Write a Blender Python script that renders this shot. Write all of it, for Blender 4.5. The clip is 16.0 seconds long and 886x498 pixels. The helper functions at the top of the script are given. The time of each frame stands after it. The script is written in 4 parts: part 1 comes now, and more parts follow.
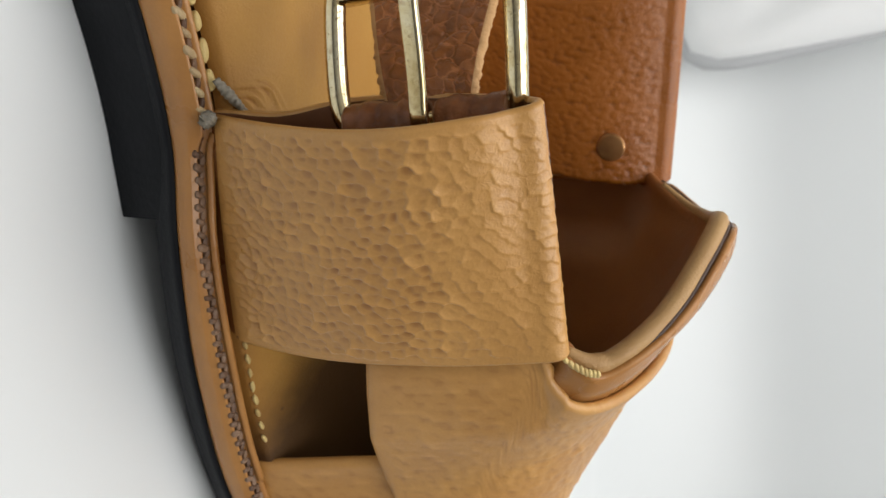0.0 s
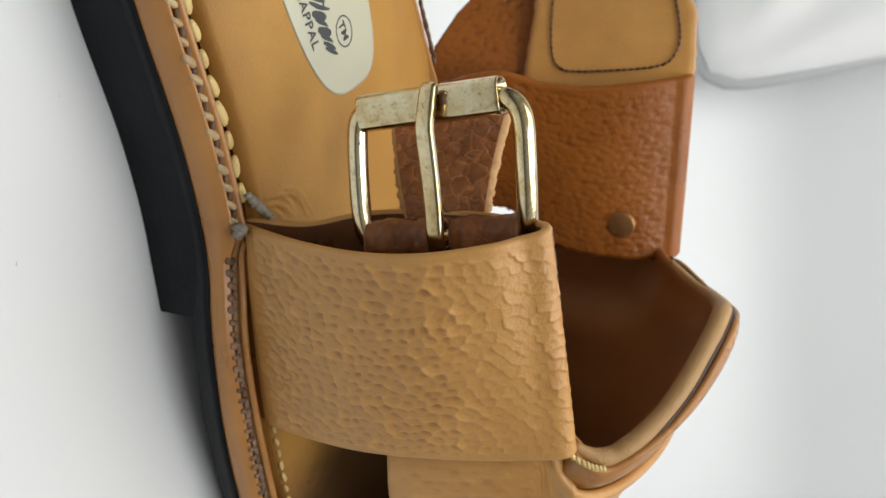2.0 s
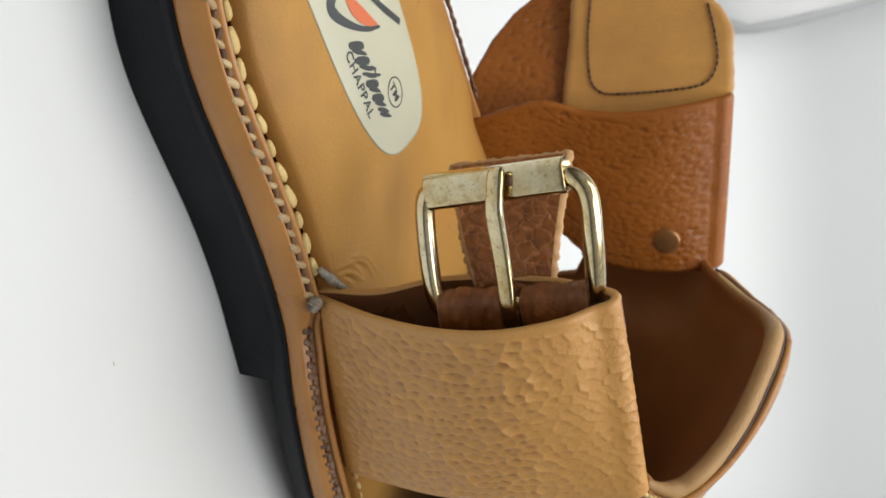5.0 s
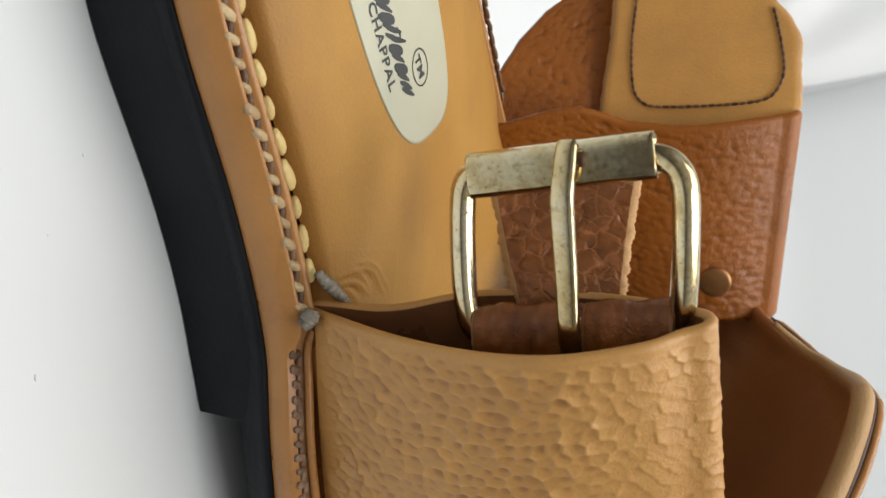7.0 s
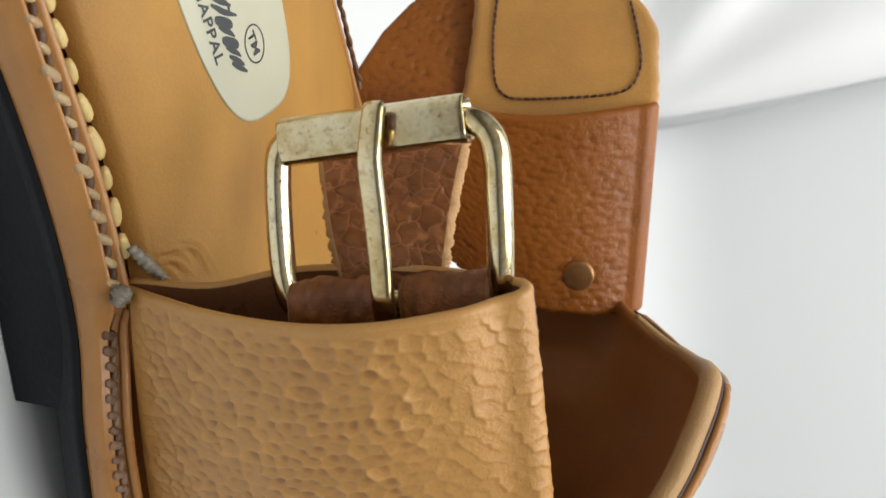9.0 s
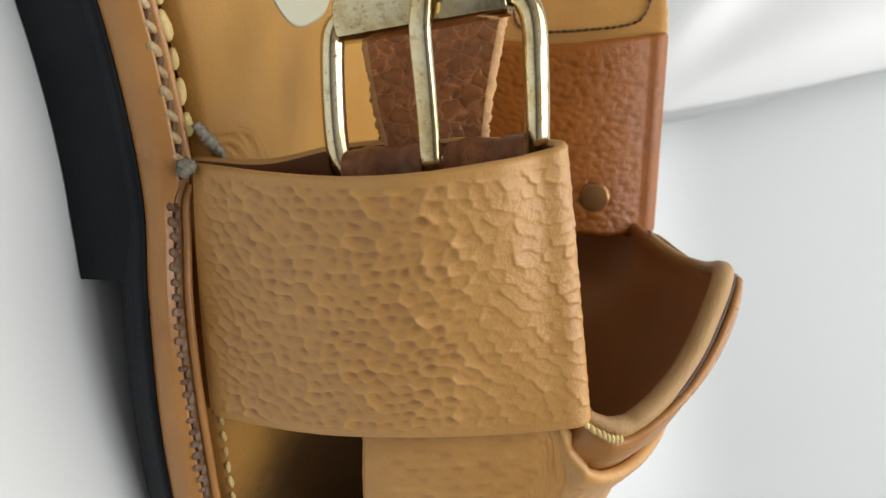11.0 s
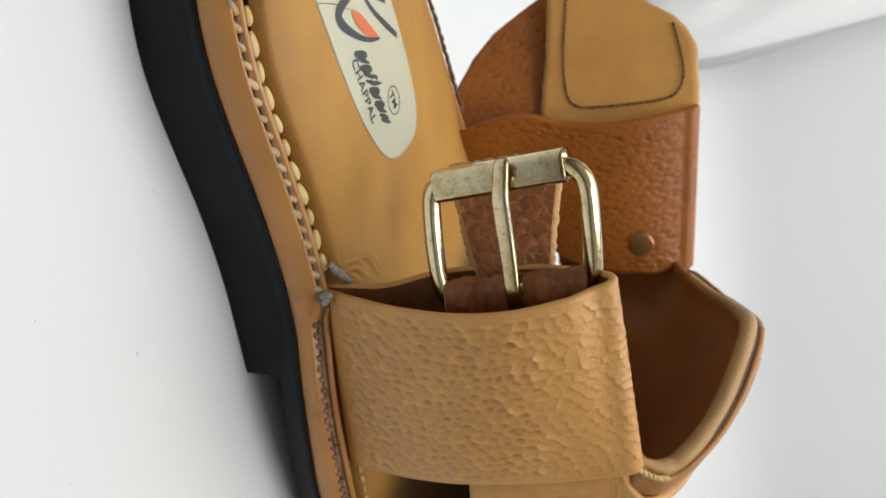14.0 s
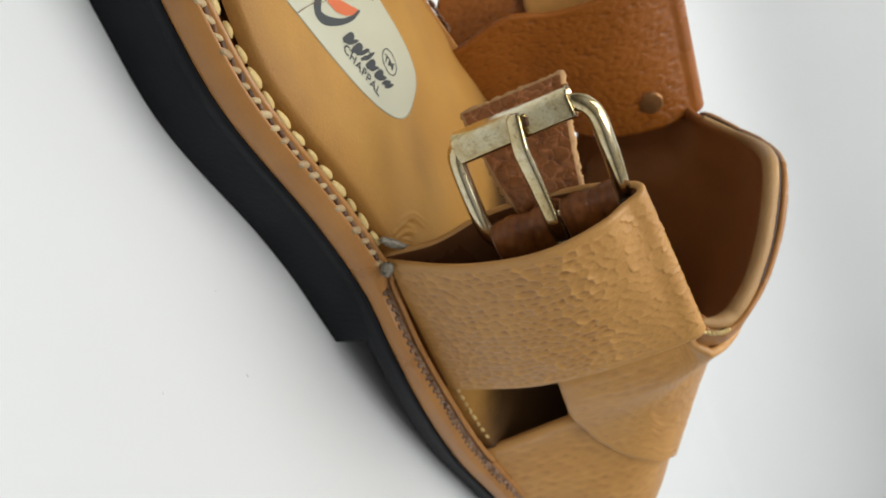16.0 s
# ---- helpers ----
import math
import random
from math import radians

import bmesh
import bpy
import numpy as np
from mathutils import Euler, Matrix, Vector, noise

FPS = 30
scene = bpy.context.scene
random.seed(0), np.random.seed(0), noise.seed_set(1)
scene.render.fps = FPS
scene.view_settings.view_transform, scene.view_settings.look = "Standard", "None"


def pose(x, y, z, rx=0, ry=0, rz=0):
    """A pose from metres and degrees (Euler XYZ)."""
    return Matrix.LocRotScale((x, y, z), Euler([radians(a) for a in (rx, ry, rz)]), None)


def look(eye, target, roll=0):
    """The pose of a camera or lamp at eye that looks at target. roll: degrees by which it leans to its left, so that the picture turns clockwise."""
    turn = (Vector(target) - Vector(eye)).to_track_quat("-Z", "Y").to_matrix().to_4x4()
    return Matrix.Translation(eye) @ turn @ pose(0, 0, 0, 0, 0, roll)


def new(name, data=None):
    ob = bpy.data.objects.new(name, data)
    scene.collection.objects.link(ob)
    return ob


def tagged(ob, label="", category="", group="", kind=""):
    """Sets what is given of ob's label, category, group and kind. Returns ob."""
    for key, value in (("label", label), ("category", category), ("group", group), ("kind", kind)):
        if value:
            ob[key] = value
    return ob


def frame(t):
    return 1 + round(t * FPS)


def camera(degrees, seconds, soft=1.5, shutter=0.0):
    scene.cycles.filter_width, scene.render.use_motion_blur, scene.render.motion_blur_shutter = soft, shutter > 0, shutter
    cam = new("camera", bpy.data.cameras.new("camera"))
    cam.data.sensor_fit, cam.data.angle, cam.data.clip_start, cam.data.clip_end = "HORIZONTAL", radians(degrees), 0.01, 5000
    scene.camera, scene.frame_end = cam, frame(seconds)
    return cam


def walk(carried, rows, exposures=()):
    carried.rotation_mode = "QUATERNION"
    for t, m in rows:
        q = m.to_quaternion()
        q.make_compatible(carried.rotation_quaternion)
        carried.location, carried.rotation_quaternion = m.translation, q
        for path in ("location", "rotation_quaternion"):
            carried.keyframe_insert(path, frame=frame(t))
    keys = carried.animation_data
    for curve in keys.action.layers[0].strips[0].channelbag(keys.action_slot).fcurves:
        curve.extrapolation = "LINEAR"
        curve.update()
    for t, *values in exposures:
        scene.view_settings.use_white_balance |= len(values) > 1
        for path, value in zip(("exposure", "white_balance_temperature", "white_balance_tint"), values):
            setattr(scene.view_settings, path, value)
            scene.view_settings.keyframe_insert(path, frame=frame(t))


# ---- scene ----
cam = camera(52.06, 16.0)
cam.data.dof.use_dof = True
cam.data.dof.focus_distance = 0.138
cam.data.dof.aperture_fstop = 39.0
PATH = [
    (0.0, -0.1272, -0.0053, 0.1152, 0.68, -67.35, -1.02),
    (0.5, -0.1280, -0.0054, 0.1157, 0.48, -67.02, -0.94),
    (1.0, -0.1304, -0.0034, 0.1159, -0.25, -66.56, -0.26),
    (1.5, -0.1344, 0.0034, 0.1184, -0.23, -66.32, -0.49),
    (2.0, -0.1357, 0.0158, 0.1203, -0.59, -65.89, -0.86),
    (2.5, -0.1408, 0.0269, 0.1215, -0.03, -65.57, -2.78),
    (3.0, -0.1439, 0.0347, 0.1254, 0.34, -65.24, -5.07),
    (3.5, -0.1463, 0.0436, 0.1264, 0.72, -65.27, -7.03),
    (4.0, -0.1475, 0.0512, 0.1247, 1.20, -65.32, -9.13),
    (4.5, -0.1452, 0.0493, 0.1220, 1.85, -65.33, -10.13),
    (5.0, -0.1442, 0.0418, 0.1127, 3.12, -65.61, -10.34),
    (5.2, -0.1429, 0.0370, 0.1093, 3.86, -65.56, -9.83),
    (7.3, -0.1146, 0.0242, 0.0848, 2.54, -70.17, -3.19),
    (7.5, -0.1132, 0.0214, 0.0844, 3.29, -70.93, -3.49),
    (8.0, -0.1087, 0.0174, 0.0839, 4.47, -72.38, -3.81),
    (8.2, -0.1064, 0.0186, 0.0896, 4.53, -72.23, -3.64),
    (10.3, -0.1157, 0.0085, 0.1038, 8.32, -73.45, -6.74),
    (10.5, -0.1166, 0.0032, 0.1032, 9.31, -73.29, -6.93),
    (11.0, -0.1204, -0.0051, 0.0961, 8.90, -73.16, -5.85),
    (11.5, -0.1228, -0.0111, 0.0940, 8.41, -72.75, -5.02),
    (12.0, -0.1307, -0.0032, 0.0967, 7.54, -72.34, -4.89),
    (12.5, -0.1403, 0.0088, 0.0956, 7.63, -72.15, -5.81),
    (13.0, -0.1495, 0.0219, 0.0999, 8.50, -71.39, -8.80),
    (13.5, -0.1577, 0.0287, 0.1017, 9.00, -70.25, -11.15),
    (14.0, -0.1593, 0.0329, 0.1051, 10.27, -69.28, -14.57),
    (14.5, -0.1623, 0.0396, 0.1053, 15.12, -67.83, -23.46),
    (15.0, -0.1623, 0.0460, 0.1082, 20.31, -66.13, -32.57),
    (15.5, -0.1647, 0.0555, 0.1106, 26.07, -64.14, -42.86),
    (16.0, -0.1661, 0.0648, 0.1106, 31.34, -61.82, -51.41),
]
EXPOSURES = [(0.0, 0.02), (4.0, 0.05), (5.0, 0.08), (7.5, 0.16), (8.0, 0.18), (10.5, 0.12), (12.0, 0.12), (13.0, 0.10), (14.0, 0.07), (15.0, 0.05), (16.0, 0.02)]
walk(cam, [(t, pose(x, y, z, rx, ry, rz)) for t, x, y, z, rx, ry, rz in PATH], EXPOSURES)

# ---- world and light ----
world = bpy.data.worlds.new("studio")
scene.world = world
world.use_nodes = True
sky = world.node_tree.nodes
way = sky.new("ShaderNodeTexCoord")
axis = sky.new("ShaderNodeSeparateXYZ")
room = sky.new("ShaderNodeValToRGB")
world.node_tree.links.new(way.outputs["Generated"], axis.inputs[0])
world.node_tree.links.new(axis.outputs[2], room.inputs[0])
world.node_tree.links.new(room.outputs[0], sky["Background"].inputs[0])
for stop, (at, tone) in zip(room.color_ramp.elements, ((0.0, (0.14, 0.135, 0.13)), (0.8, (1.0, 0.99, 0.965)))):
    stop.position, stop.color = at, (*tone, 1)
sky["Background"].inputs[1].default_value = 0.46


def area_lamp(name, eye, target, size, watts, colour):
    lamp = bpy.data.lights.new(name, "AREA")
    lamp.shape, lamp.size, lamp.size_y, lamp.energy, lamp.color = "RECTANGLE", size[0], size[1], watts, colour
    ob = new(name, lamp)
    ob.matrix_world = look(eye, target)
    return ob


area_lamp("softbox_light", (-0.28, -0.20, 0.74), (0.0, 0, 0.05), (0.26, 0.26), 1.05, (1.0, 0.98, 0.95))
# added fill with no known source, mainly to brighten the backdrop
area_lamp("overhead_fill_light", (0.22, 0.05, 0.80), (0.66, 0.03, 0.15), (0.7, 0.9), 7.5, (1.0, 0.99, 0.98))
scene.view_settings.exposure = 0.0

# ---- materials ----
def material(name, base, rough=0.5, metal=0.0, spec=0.5):
    """A plain principled material; returns it with its tree, shader and object coordinates."""
    mat = bpy.data.materials.new(name)
    mat.use_nodes = True
    tree = mat.node_tree
    bsdf = tree.nodes["Principled BSDF"]
    bsdf.inputs["Base Color"].default_value = (*base, 1)
    bsdf.inputs["Roughness"].default_value = rough
    bsdf.inputs["Metallic"].default_value = metal
    bsdf.inputs["Specular IOR Level"].default_value = spec
    coords = tree.nodes.new("ShaderNodeTexCoord").outputs["Object"]
    return mat, tree, bsdf, coords


def add(tree, kind, **values):
    """A node with its inputs set by name."""
    node = tree.nodes.new(kind)
    for key, value in values.items():
        key = key.replace("_", " ")
        if key in node.inputs:
            node.inputs[key].default_value = value
    return node


def ramp(tree, source, stops):
    node = tree.nodes.new("ShaderNodeValToRGB")
    tree.links.new(source, node.inputs[0])
    els = node.color_ramp.elements
    while len(els) < len(stops):
        els.new(0.5)
    for el, (at, col) in zip(els, stops):
        el.position, el.color = at, (*col, 1)
    return node.outputs[0]


def mix(tree, factor, a, b, mode="MIX"):
    node = tree.nodes.new("ShaderNodeMix")
    node.data_type, node.blend_type = "RGBA", mode
    for socket, value in ((node.inputs[0], factor), (node.inputs[6], a), (node.inputs[7], b)):
        if isinstance(value, (int, float)):
            socket.default_value = value
        elif isinstance(value, tuple):
            socket.default_value = (*value, 1)
        else:
            tree.links.new(value, socket)
    return node.outputs[2]


def leather(name, light, dark, rough, stain=0.35, fine=0.45, spec=0.32, pool=0.0, pale=0.0, crinkle=0.0, crack=0.0):
    """Leather: blotchy colouring and fine pores. pool: how far gathered colour and painted shade darken the pits of the
    sheet's grain; pale: how far the crests between them are lightened; crinkle: fine folds across the grain; crack: a
    net of pale creases."""
    mat, tree, bsdf, co = material(name, light, rough, spec=spec)
    link = tree.links.new
    blot = add(tree, "ShaderNodeTexNoise", Scale=55.0, Detail=4.0, Roughness=0.6)
    link(co, blot.inputs["Vector"])
    col = mix(tree, ramp(tree, blot.outputs["Fac"], [(0.36, (0, 0, 0)), (0.68, (1, 1, 1))]), tuple(c * (1 - stain) + d * stain for c, d in zip(light, dark)), light)
    pores = add(tree, "ShaderNodeTexNoise", Scale=1900.0, Detail=3.0, Roughness=0.6)
    link(co, pores.inputs["Vector"])
    bump = add(tree, "ShaderNodeBump", Strength=fine, Distance=0.0002)
    link(pores.outputs["Fac"], bump.inputs["Height"])
    normal = bump.outputs[0]
    speck = add(tree, "ShaderNodeMapRange", From_Min=0.3, From_Max=0.7, To_Min=0.0, To_Max=0.12)
    link(pores.outputs["Fac"], speck.inputs["Value"])
    col = mix(tree, speck.outputs[0], col, dark)
    # pits darker, with some of their shade painted in; crests lighter
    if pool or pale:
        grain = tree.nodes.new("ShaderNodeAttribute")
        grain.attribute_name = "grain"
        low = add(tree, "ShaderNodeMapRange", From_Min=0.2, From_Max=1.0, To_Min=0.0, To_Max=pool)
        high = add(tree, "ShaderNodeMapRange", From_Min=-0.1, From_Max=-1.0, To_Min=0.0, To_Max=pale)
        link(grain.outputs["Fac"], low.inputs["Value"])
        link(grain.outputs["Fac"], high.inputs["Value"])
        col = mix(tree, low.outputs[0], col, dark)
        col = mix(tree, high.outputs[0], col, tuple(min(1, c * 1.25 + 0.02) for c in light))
    if crinkle:
        place = tree.nodes.new("ShaderNodeTexCoord").outputs["UV"]
        for scale, distance in ((1.1, 0.00022), (3.2, 0.00009)):
            fold = add(tree, "ShaderNodeTexNoise", Scale=scale, Detail=3.0, Roughness=0.6, Distortion=0.7)
            link(place, fold.inputs["Vector"])
            crease = add(tree, "ShaderNodeBump", Strength=crinkle, Distance=distance)
            link(fold.outputs["Fac"], crease.inputs["Height"])
            link(normal, crease.inputs["Normal"])
            normal = crease.outputs[0]
    if crack:
        place = tree.nodes.new("ShaderNodeTexCoord").outputs["UV"]
        warp = add(tree, "ShaderNodeTexNoise", Scale=0.55, Detail=3.0)
        link(place, warp.inputs["Vector"])
        bent = tree.nodes.new("ShaderNodeVectorMath")
        bent.operation = "MULTIPLY_ADD"
        link(warp.outputs["Color"], bent.inputs[0])
        bent.inputs[1].default_value = (2.2, 2.2, 0.0)
        link(place, bent.inputs[2])
        net = add(tree, "ShaderNodeTexVoronoi", Scale=0.34)
        net.feature = "DISTANCE_TO_EDGE"
        link(bent.outputs[0], net.inputs["Vector"])
        line = ramp(tree, net.outputs["Distance"], [(0.015, (1, 1, 1)), (0.07, (0, 0, 0))])
        some = ramp(tree, blot.outputs["Fac"], [(0.40, (0.15, 0.15, 0.15)), (0.60, (crack, crack, crack))])
        both = mix(tree, 1.0, line, some, "MULTIPLY")
        col = mix(tree, both, col, tuple(min(1, 1.7 * c + 0.04) for c in light))
        dent = add(tree, "ShaderNodeMapRange", From_Min=0.0, From_Max=0.16, To_Min=0.0, To_Max=1.0)
        link(net.outputs["Distance"], dent.inputs["Value"])
        crease = add(tree, "ShaderNodeBump", Strength=0.8, Distance=0.00022)
        link(dent.outputs[0], crease.inputs["Height"])
        link(normal, crease.inputs["Normal"])
        normal = crease.outputs[0]
    link(col, bsdf.inputs["Base Color"])
    link(normal, bsdf.inputs["Normal"])
    rr = add(tree, "ShaderNodeMapRange", From_Min=0.3, From_Max=0.7, To_Min=rough - 0.07, To_Max=rough + 0.1)
    link(blot.outputs["Fac"], rr.inputs["Value"])
    link(rr.outputs[0], bsdf.inputs["Roughness"])
    return mat


TAN, BROWN = (0.535, 0.282, 0.080), (0.20, 0.066, 0.013)
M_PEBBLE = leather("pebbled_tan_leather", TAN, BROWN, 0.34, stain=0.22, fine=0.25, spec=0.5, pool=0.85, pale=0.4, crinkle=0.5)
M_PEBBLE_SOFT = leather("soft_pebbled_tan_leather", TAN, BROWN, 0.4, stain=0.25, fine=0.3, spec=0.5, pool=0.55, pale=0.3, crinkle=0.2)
M_DARK = leather("pebbled_brown_leather", (0.31, 0.098, 0.012), (0.12, 0.033, 0.005), 0.27, spec=0.32, pool=0.5, pale=0.25, crinkle=0.4)
M_STRAP = leather("strap_end_leather", (0.30, 0.102, 0.022), (0.14, 0.042, 0.010), 0.26, stain=0.6, spec=0.42, pool=0.3, pale=0.3, crinkle=0.8, crack=0.75)
M_SMOOTH = leather("smooth_tan_leather", (0.46, 0.285, 0.12), (0.30, 0.155, 0.052), 0.48, stain=0.6, fine=0.9)
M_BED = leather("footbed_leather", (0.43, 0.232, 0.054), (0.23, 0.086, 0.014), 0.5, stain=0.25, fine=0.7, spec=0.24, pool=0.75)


def stain_and_shade_footbed():
    """Dark smudges, shade painted in towards the toes and a few nicks."""
    tree = M_BED.node_tree
    link = tree.links.new
    bsdf = tree.nodes["Principled BSDF"]
    co = tree.nodes["Texture Coordinate"].outputs["Object"]
    streak = add(tree, "ShaderNodeMapping", Scale=(75.0, 24.0, 50.0), Rotation=(0, 0, 0.42))
    link(co, streak.inputs["Vector"])
    nz = add(tree, "ShaderNodeTexNoise", Scale=1.0, Detail=3.0, Roughness=0.55)
    link(streak.outputs[0], nz.inputs["Vector"])
    old = bsdf.inputs["Base Color"].links[0].from_socket
    link(mix(tree, ramp(tree, nz.outputs["Fac"], [(0.50, (0, 0, 0)), (0.75, (0.28, 0.28, 0.28))]), old, (0.20, 0.105, 0.045)), bsdf.inputs["Base Color"])
    # shade under the straps, painted into the insole's colour towards the toes
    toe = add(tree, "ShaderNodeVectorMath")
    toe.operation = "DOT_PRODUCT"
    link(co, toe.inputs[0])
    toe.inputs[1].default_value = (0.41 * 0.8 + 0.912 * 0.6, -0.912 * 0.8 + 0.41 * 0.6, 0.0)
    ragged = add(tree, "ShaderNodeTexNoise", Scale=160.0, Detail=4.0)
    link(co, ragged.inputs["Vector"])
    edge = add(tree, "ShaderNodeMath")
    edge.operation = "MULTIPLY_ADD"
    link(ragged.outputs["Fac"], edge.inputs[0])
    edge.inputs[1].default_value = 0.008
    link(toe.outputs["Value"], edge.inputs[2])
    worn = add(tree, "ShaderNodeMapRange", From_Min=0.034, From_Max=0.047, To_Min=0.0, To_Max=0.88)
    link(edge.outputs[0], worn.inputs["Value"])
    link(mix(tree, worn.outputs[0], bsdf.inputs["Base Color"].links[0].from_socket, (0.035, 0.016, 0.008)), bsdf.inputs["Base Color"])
    # a few pinholes and nicks
    nick = add(tree, "ShaderNodeTexVoronoi", Scale=75.0)
    link(co, nick.inputs["Vector"])
    stained = bsdf.inputs["Base Color"].links[0].from_socket
    link(mix(tree, ramp(tree, nick.outputs["Distance"], [(0.022, (0.75, 0.75, 0.75)), (0.04, (0, 0, 0))]), stained, (0.10, 0.05, 0.02)), bsdf.inputs["Base Color"])


stain_and_shade_footbed()
M_LINING = leather("brown_lining_leather", (0.34, 0.135, 0.040), (0.17, 0.06, 0.017), 0.5)
M_TUNNEL = leather("dark_tunnel_lining", (0.19, 0.076, 0.030), (0.07, 0.026, 0.010), 0.3, stain=0.6)
# burnished tunnel foot; the shade of the groove beside it is painted in too
M_BURNISH_SHADE = leather("burnished_shaded_edge", (0.17, 0.058, 0.014), (0.08, 0.025, 0.006), 0.3)
M_COVER = leather("glossy_tan_leather", (0.40, 0.185, 0.052), (0.24, 0.095, 0.026), 0.27)
# lighter far rim: the light on its upturned fold, put into the colour
M_LIT_RIM = leather("lit_fold_leather", (0.37, 0.14, 0.028), (0.2, 0.07, 0.014), 0.36)
M_WELT = leather("welt_leather", (0.44, 0.208, 0.058), (0.24, 0.096, 0.026), 0.30, stain=0.45, fine=0.3, spec=0.45)
M_GROOVE = leather("stitch_groove_leather", (0.17, 0.085, 0.045), (0.07, 0.03, 0.012), 0.6)
M_GLOSS = leather("glossy_brown_leather", (0.27, 0.084, 0.016), (0.07, 0.02, 0.004), 0.19, stain=0.7, fine=0.15, spec=0.45, pool=0.5, pale=0.4, crinkle=1.0)
M_RAW = leather("raw_cut_leather", (0.52, 0.31, 0.14), (0.3, 0.15, 0.06), 0.8, fine=1.0)
M_FRAYED = leather("frayed_brown_leather", (0.30, 0.14, 0.06), (0.12, 0.05, 0.02), 0.8, fine=1.0)
M_FLESH = leather("flesh_side_leather", (0.66, 0.345, 0.09), (0.3, 0.14, 0.045), 0.5)


def rubber():
    mat, tree, bsdf, co = material("black_rubber", (0.014, 0.015, 0.017), 0.5, spec=0.16)
    nz = add(tree, "ShaderNodeTexNoise", Scale=900.0, Detail=4.0)
    tree.links.new(co, nz.inputs["Vector"])
    bump = add(tree, "ShaderNodeBump", Strength=0.35, Distance=0.0003)
    tree.links.new(nz.outputs["Fac"], bump.inputs["Height"])
    tree.links.new(bump.outputs[0], bsdf.inputs["Normal"])
    big = add(tree, "ShaderNodeTexNoise", Scale=70.0, Detail=3.0)
    tree.links.new(co, big.inputs["Vector"])
    tree.links.new(ramp(tree, big.outputs["Fac"], [(0.35, (0.004, 0.005, 0.007)), (0.7, (0.009, 0.010, 0.0125))]), bsdf.inputs["Base Color"])
    return mat


def brass():
    """Worn, pale brass plating with golden patches, dark tarnish and fine scratches."""
    mat, tree, bsdf, co = material("worn_brass", (0.72, 0.62, 0.42), 0.24, 1.0)
    link = tree.links.new
    nz = add(tree, "ShaderNodeTexNoise", Scale=130.0, Detail=6.0, Roughness=0.65)
    link(co, nz.inputs["Vector"])
    tarnish = add(tree, "ShaderNodeTexNoise", Scale=1500.0, Detail=6.0, Roughness=0.75)
    link(co, tarnish.inputs["Vector"])
    long = add(tree, "ShaderNodeMapping", Scale=(1700.0, 380.0, 600.0))
    link(co, long.inputs["Vector"])
    scratch = add(tree, "ShaderNodeTexNoise", Scale=1.0, Detail=3.0, Roughness=0.6)
    link(long.outputs[0], scratch.inputs["Vector"])
    col = ramp(tree, nz.outputs["Fac"], [(0.30, (0.40, 0.29, 0.12)), (0.45, (0.62, 0.51, 0.29)), (0.60, (0.72, 0.64, 0.44)), (0.75, (0.66, 0.60, 0.45))])
    col = mix(tree, ramp(tree, tarnish.outputs["Fac"], [(0.56, (0, 0, 0)), (0.68, (0.85, 0.85, 0.85))]), col, (0.14, 0.08, 0.03))
    col = mix(tree, ramp(tree, scratch.outputs["Fac"], [(0.55, (0, 0, 0)), (0.72, (0.5, 0.5, 0.5))]), col, (0.26, 0.17, 0.07))
    link(col, bsdf.inputs["Base Color"])
    rr = add(tree, "ShaderNodeMapRange", From_Min=0.35, From_Max=0.7, To_Min=0.09, To_Max=0.25)
    link(tarnish.outputs["Fac"], rr.inputs["Value"])
    link(rr.outputs[0], bsdf.inputs["Roughness"])
    bump = add(tree, "ShaderNodeBump", Strength=0.1, Distance=0.0002)
    link(nz.outputs["Fac"], bump.inputs["Height"])
    worn = add(tree, "ShaderNodeBump", Strength=0.2, Distance=0.00005)
    link(scratch.outputs["Fac"], worn.inputs["Height"])
    link(bump.outputs[0], worn.inputs["Normal"])
    link(worn.outputs[0], bsdf.inputs["Normal"])
    return mat


def thread(name, light, dark):
    mat, tree, bsdf, co = material(name, light, 0.55)
    info = tree.nodes.new("ShaderNodeObjectInfo")
    tree.links.new(ramp(tree, info.outputs["Random"], [(0.0, dark), (1.0, light)]), bsdf.inputs["Base Color"])
    nz = add(tree, "ShaderNodeTexNoise", Scale=1700.0, Detail=3.0)
    tree.links.new(co, nz.inputs["Vector"])
    bump = add(tree, "ShaderNodeBump", Strength=0.7, Distance=0.0003)
    tree.links.new(nz.outputs["Fac"], bump.inputs["Height"])
    tree.links.new(bump.outputs[0], bsdf.inputs["Normal"])
    return mat


def plain(name, base, rough, spec=0.5, metal=0.0, mottle=0.06, scale=40.0):
    mat, tree, bsdf, co = material(name, base, rough, metal, spec)
    nz = add(tree, "ShaderNodeTexNoise", Scale=scale, Detail=4.0)
    tree.links.new(co, nz.inputs["Vector"])
    tree.links.new(ramp(tree, nz.outputs["Fac"], [(0.3, tuple(c * (1 - mottle) for c in base)), (0.7, base)]), bsdf.inputs["Base Color"])
    return mat


M_RUBBER, M_BRASS = rubber(), brass()
M_THREAD = thread("waxed_tan_thread", (0.50, 0.385, 0.21), (0.33, 0.22, 0.11))
M_YELLOW = thread("waxed_yellow_thread", (0.66, 0.50, 0.20), (0.50, 0.35, 0.13))
M_PATCHTHREAD = thread("brown_thread", (0.17, 0.085, 0.038), (0.06, 0.026, 0.011))
M_BEAD = thread("worn_brown_thread", (0.25, 0.155, 0.095), (0.11, 0.06, 0.035))
M_DARKTHREAD = thread("dark_brown_thread", (0.075, 0.032, 0.014), (0.045, 0.018, 0.008))
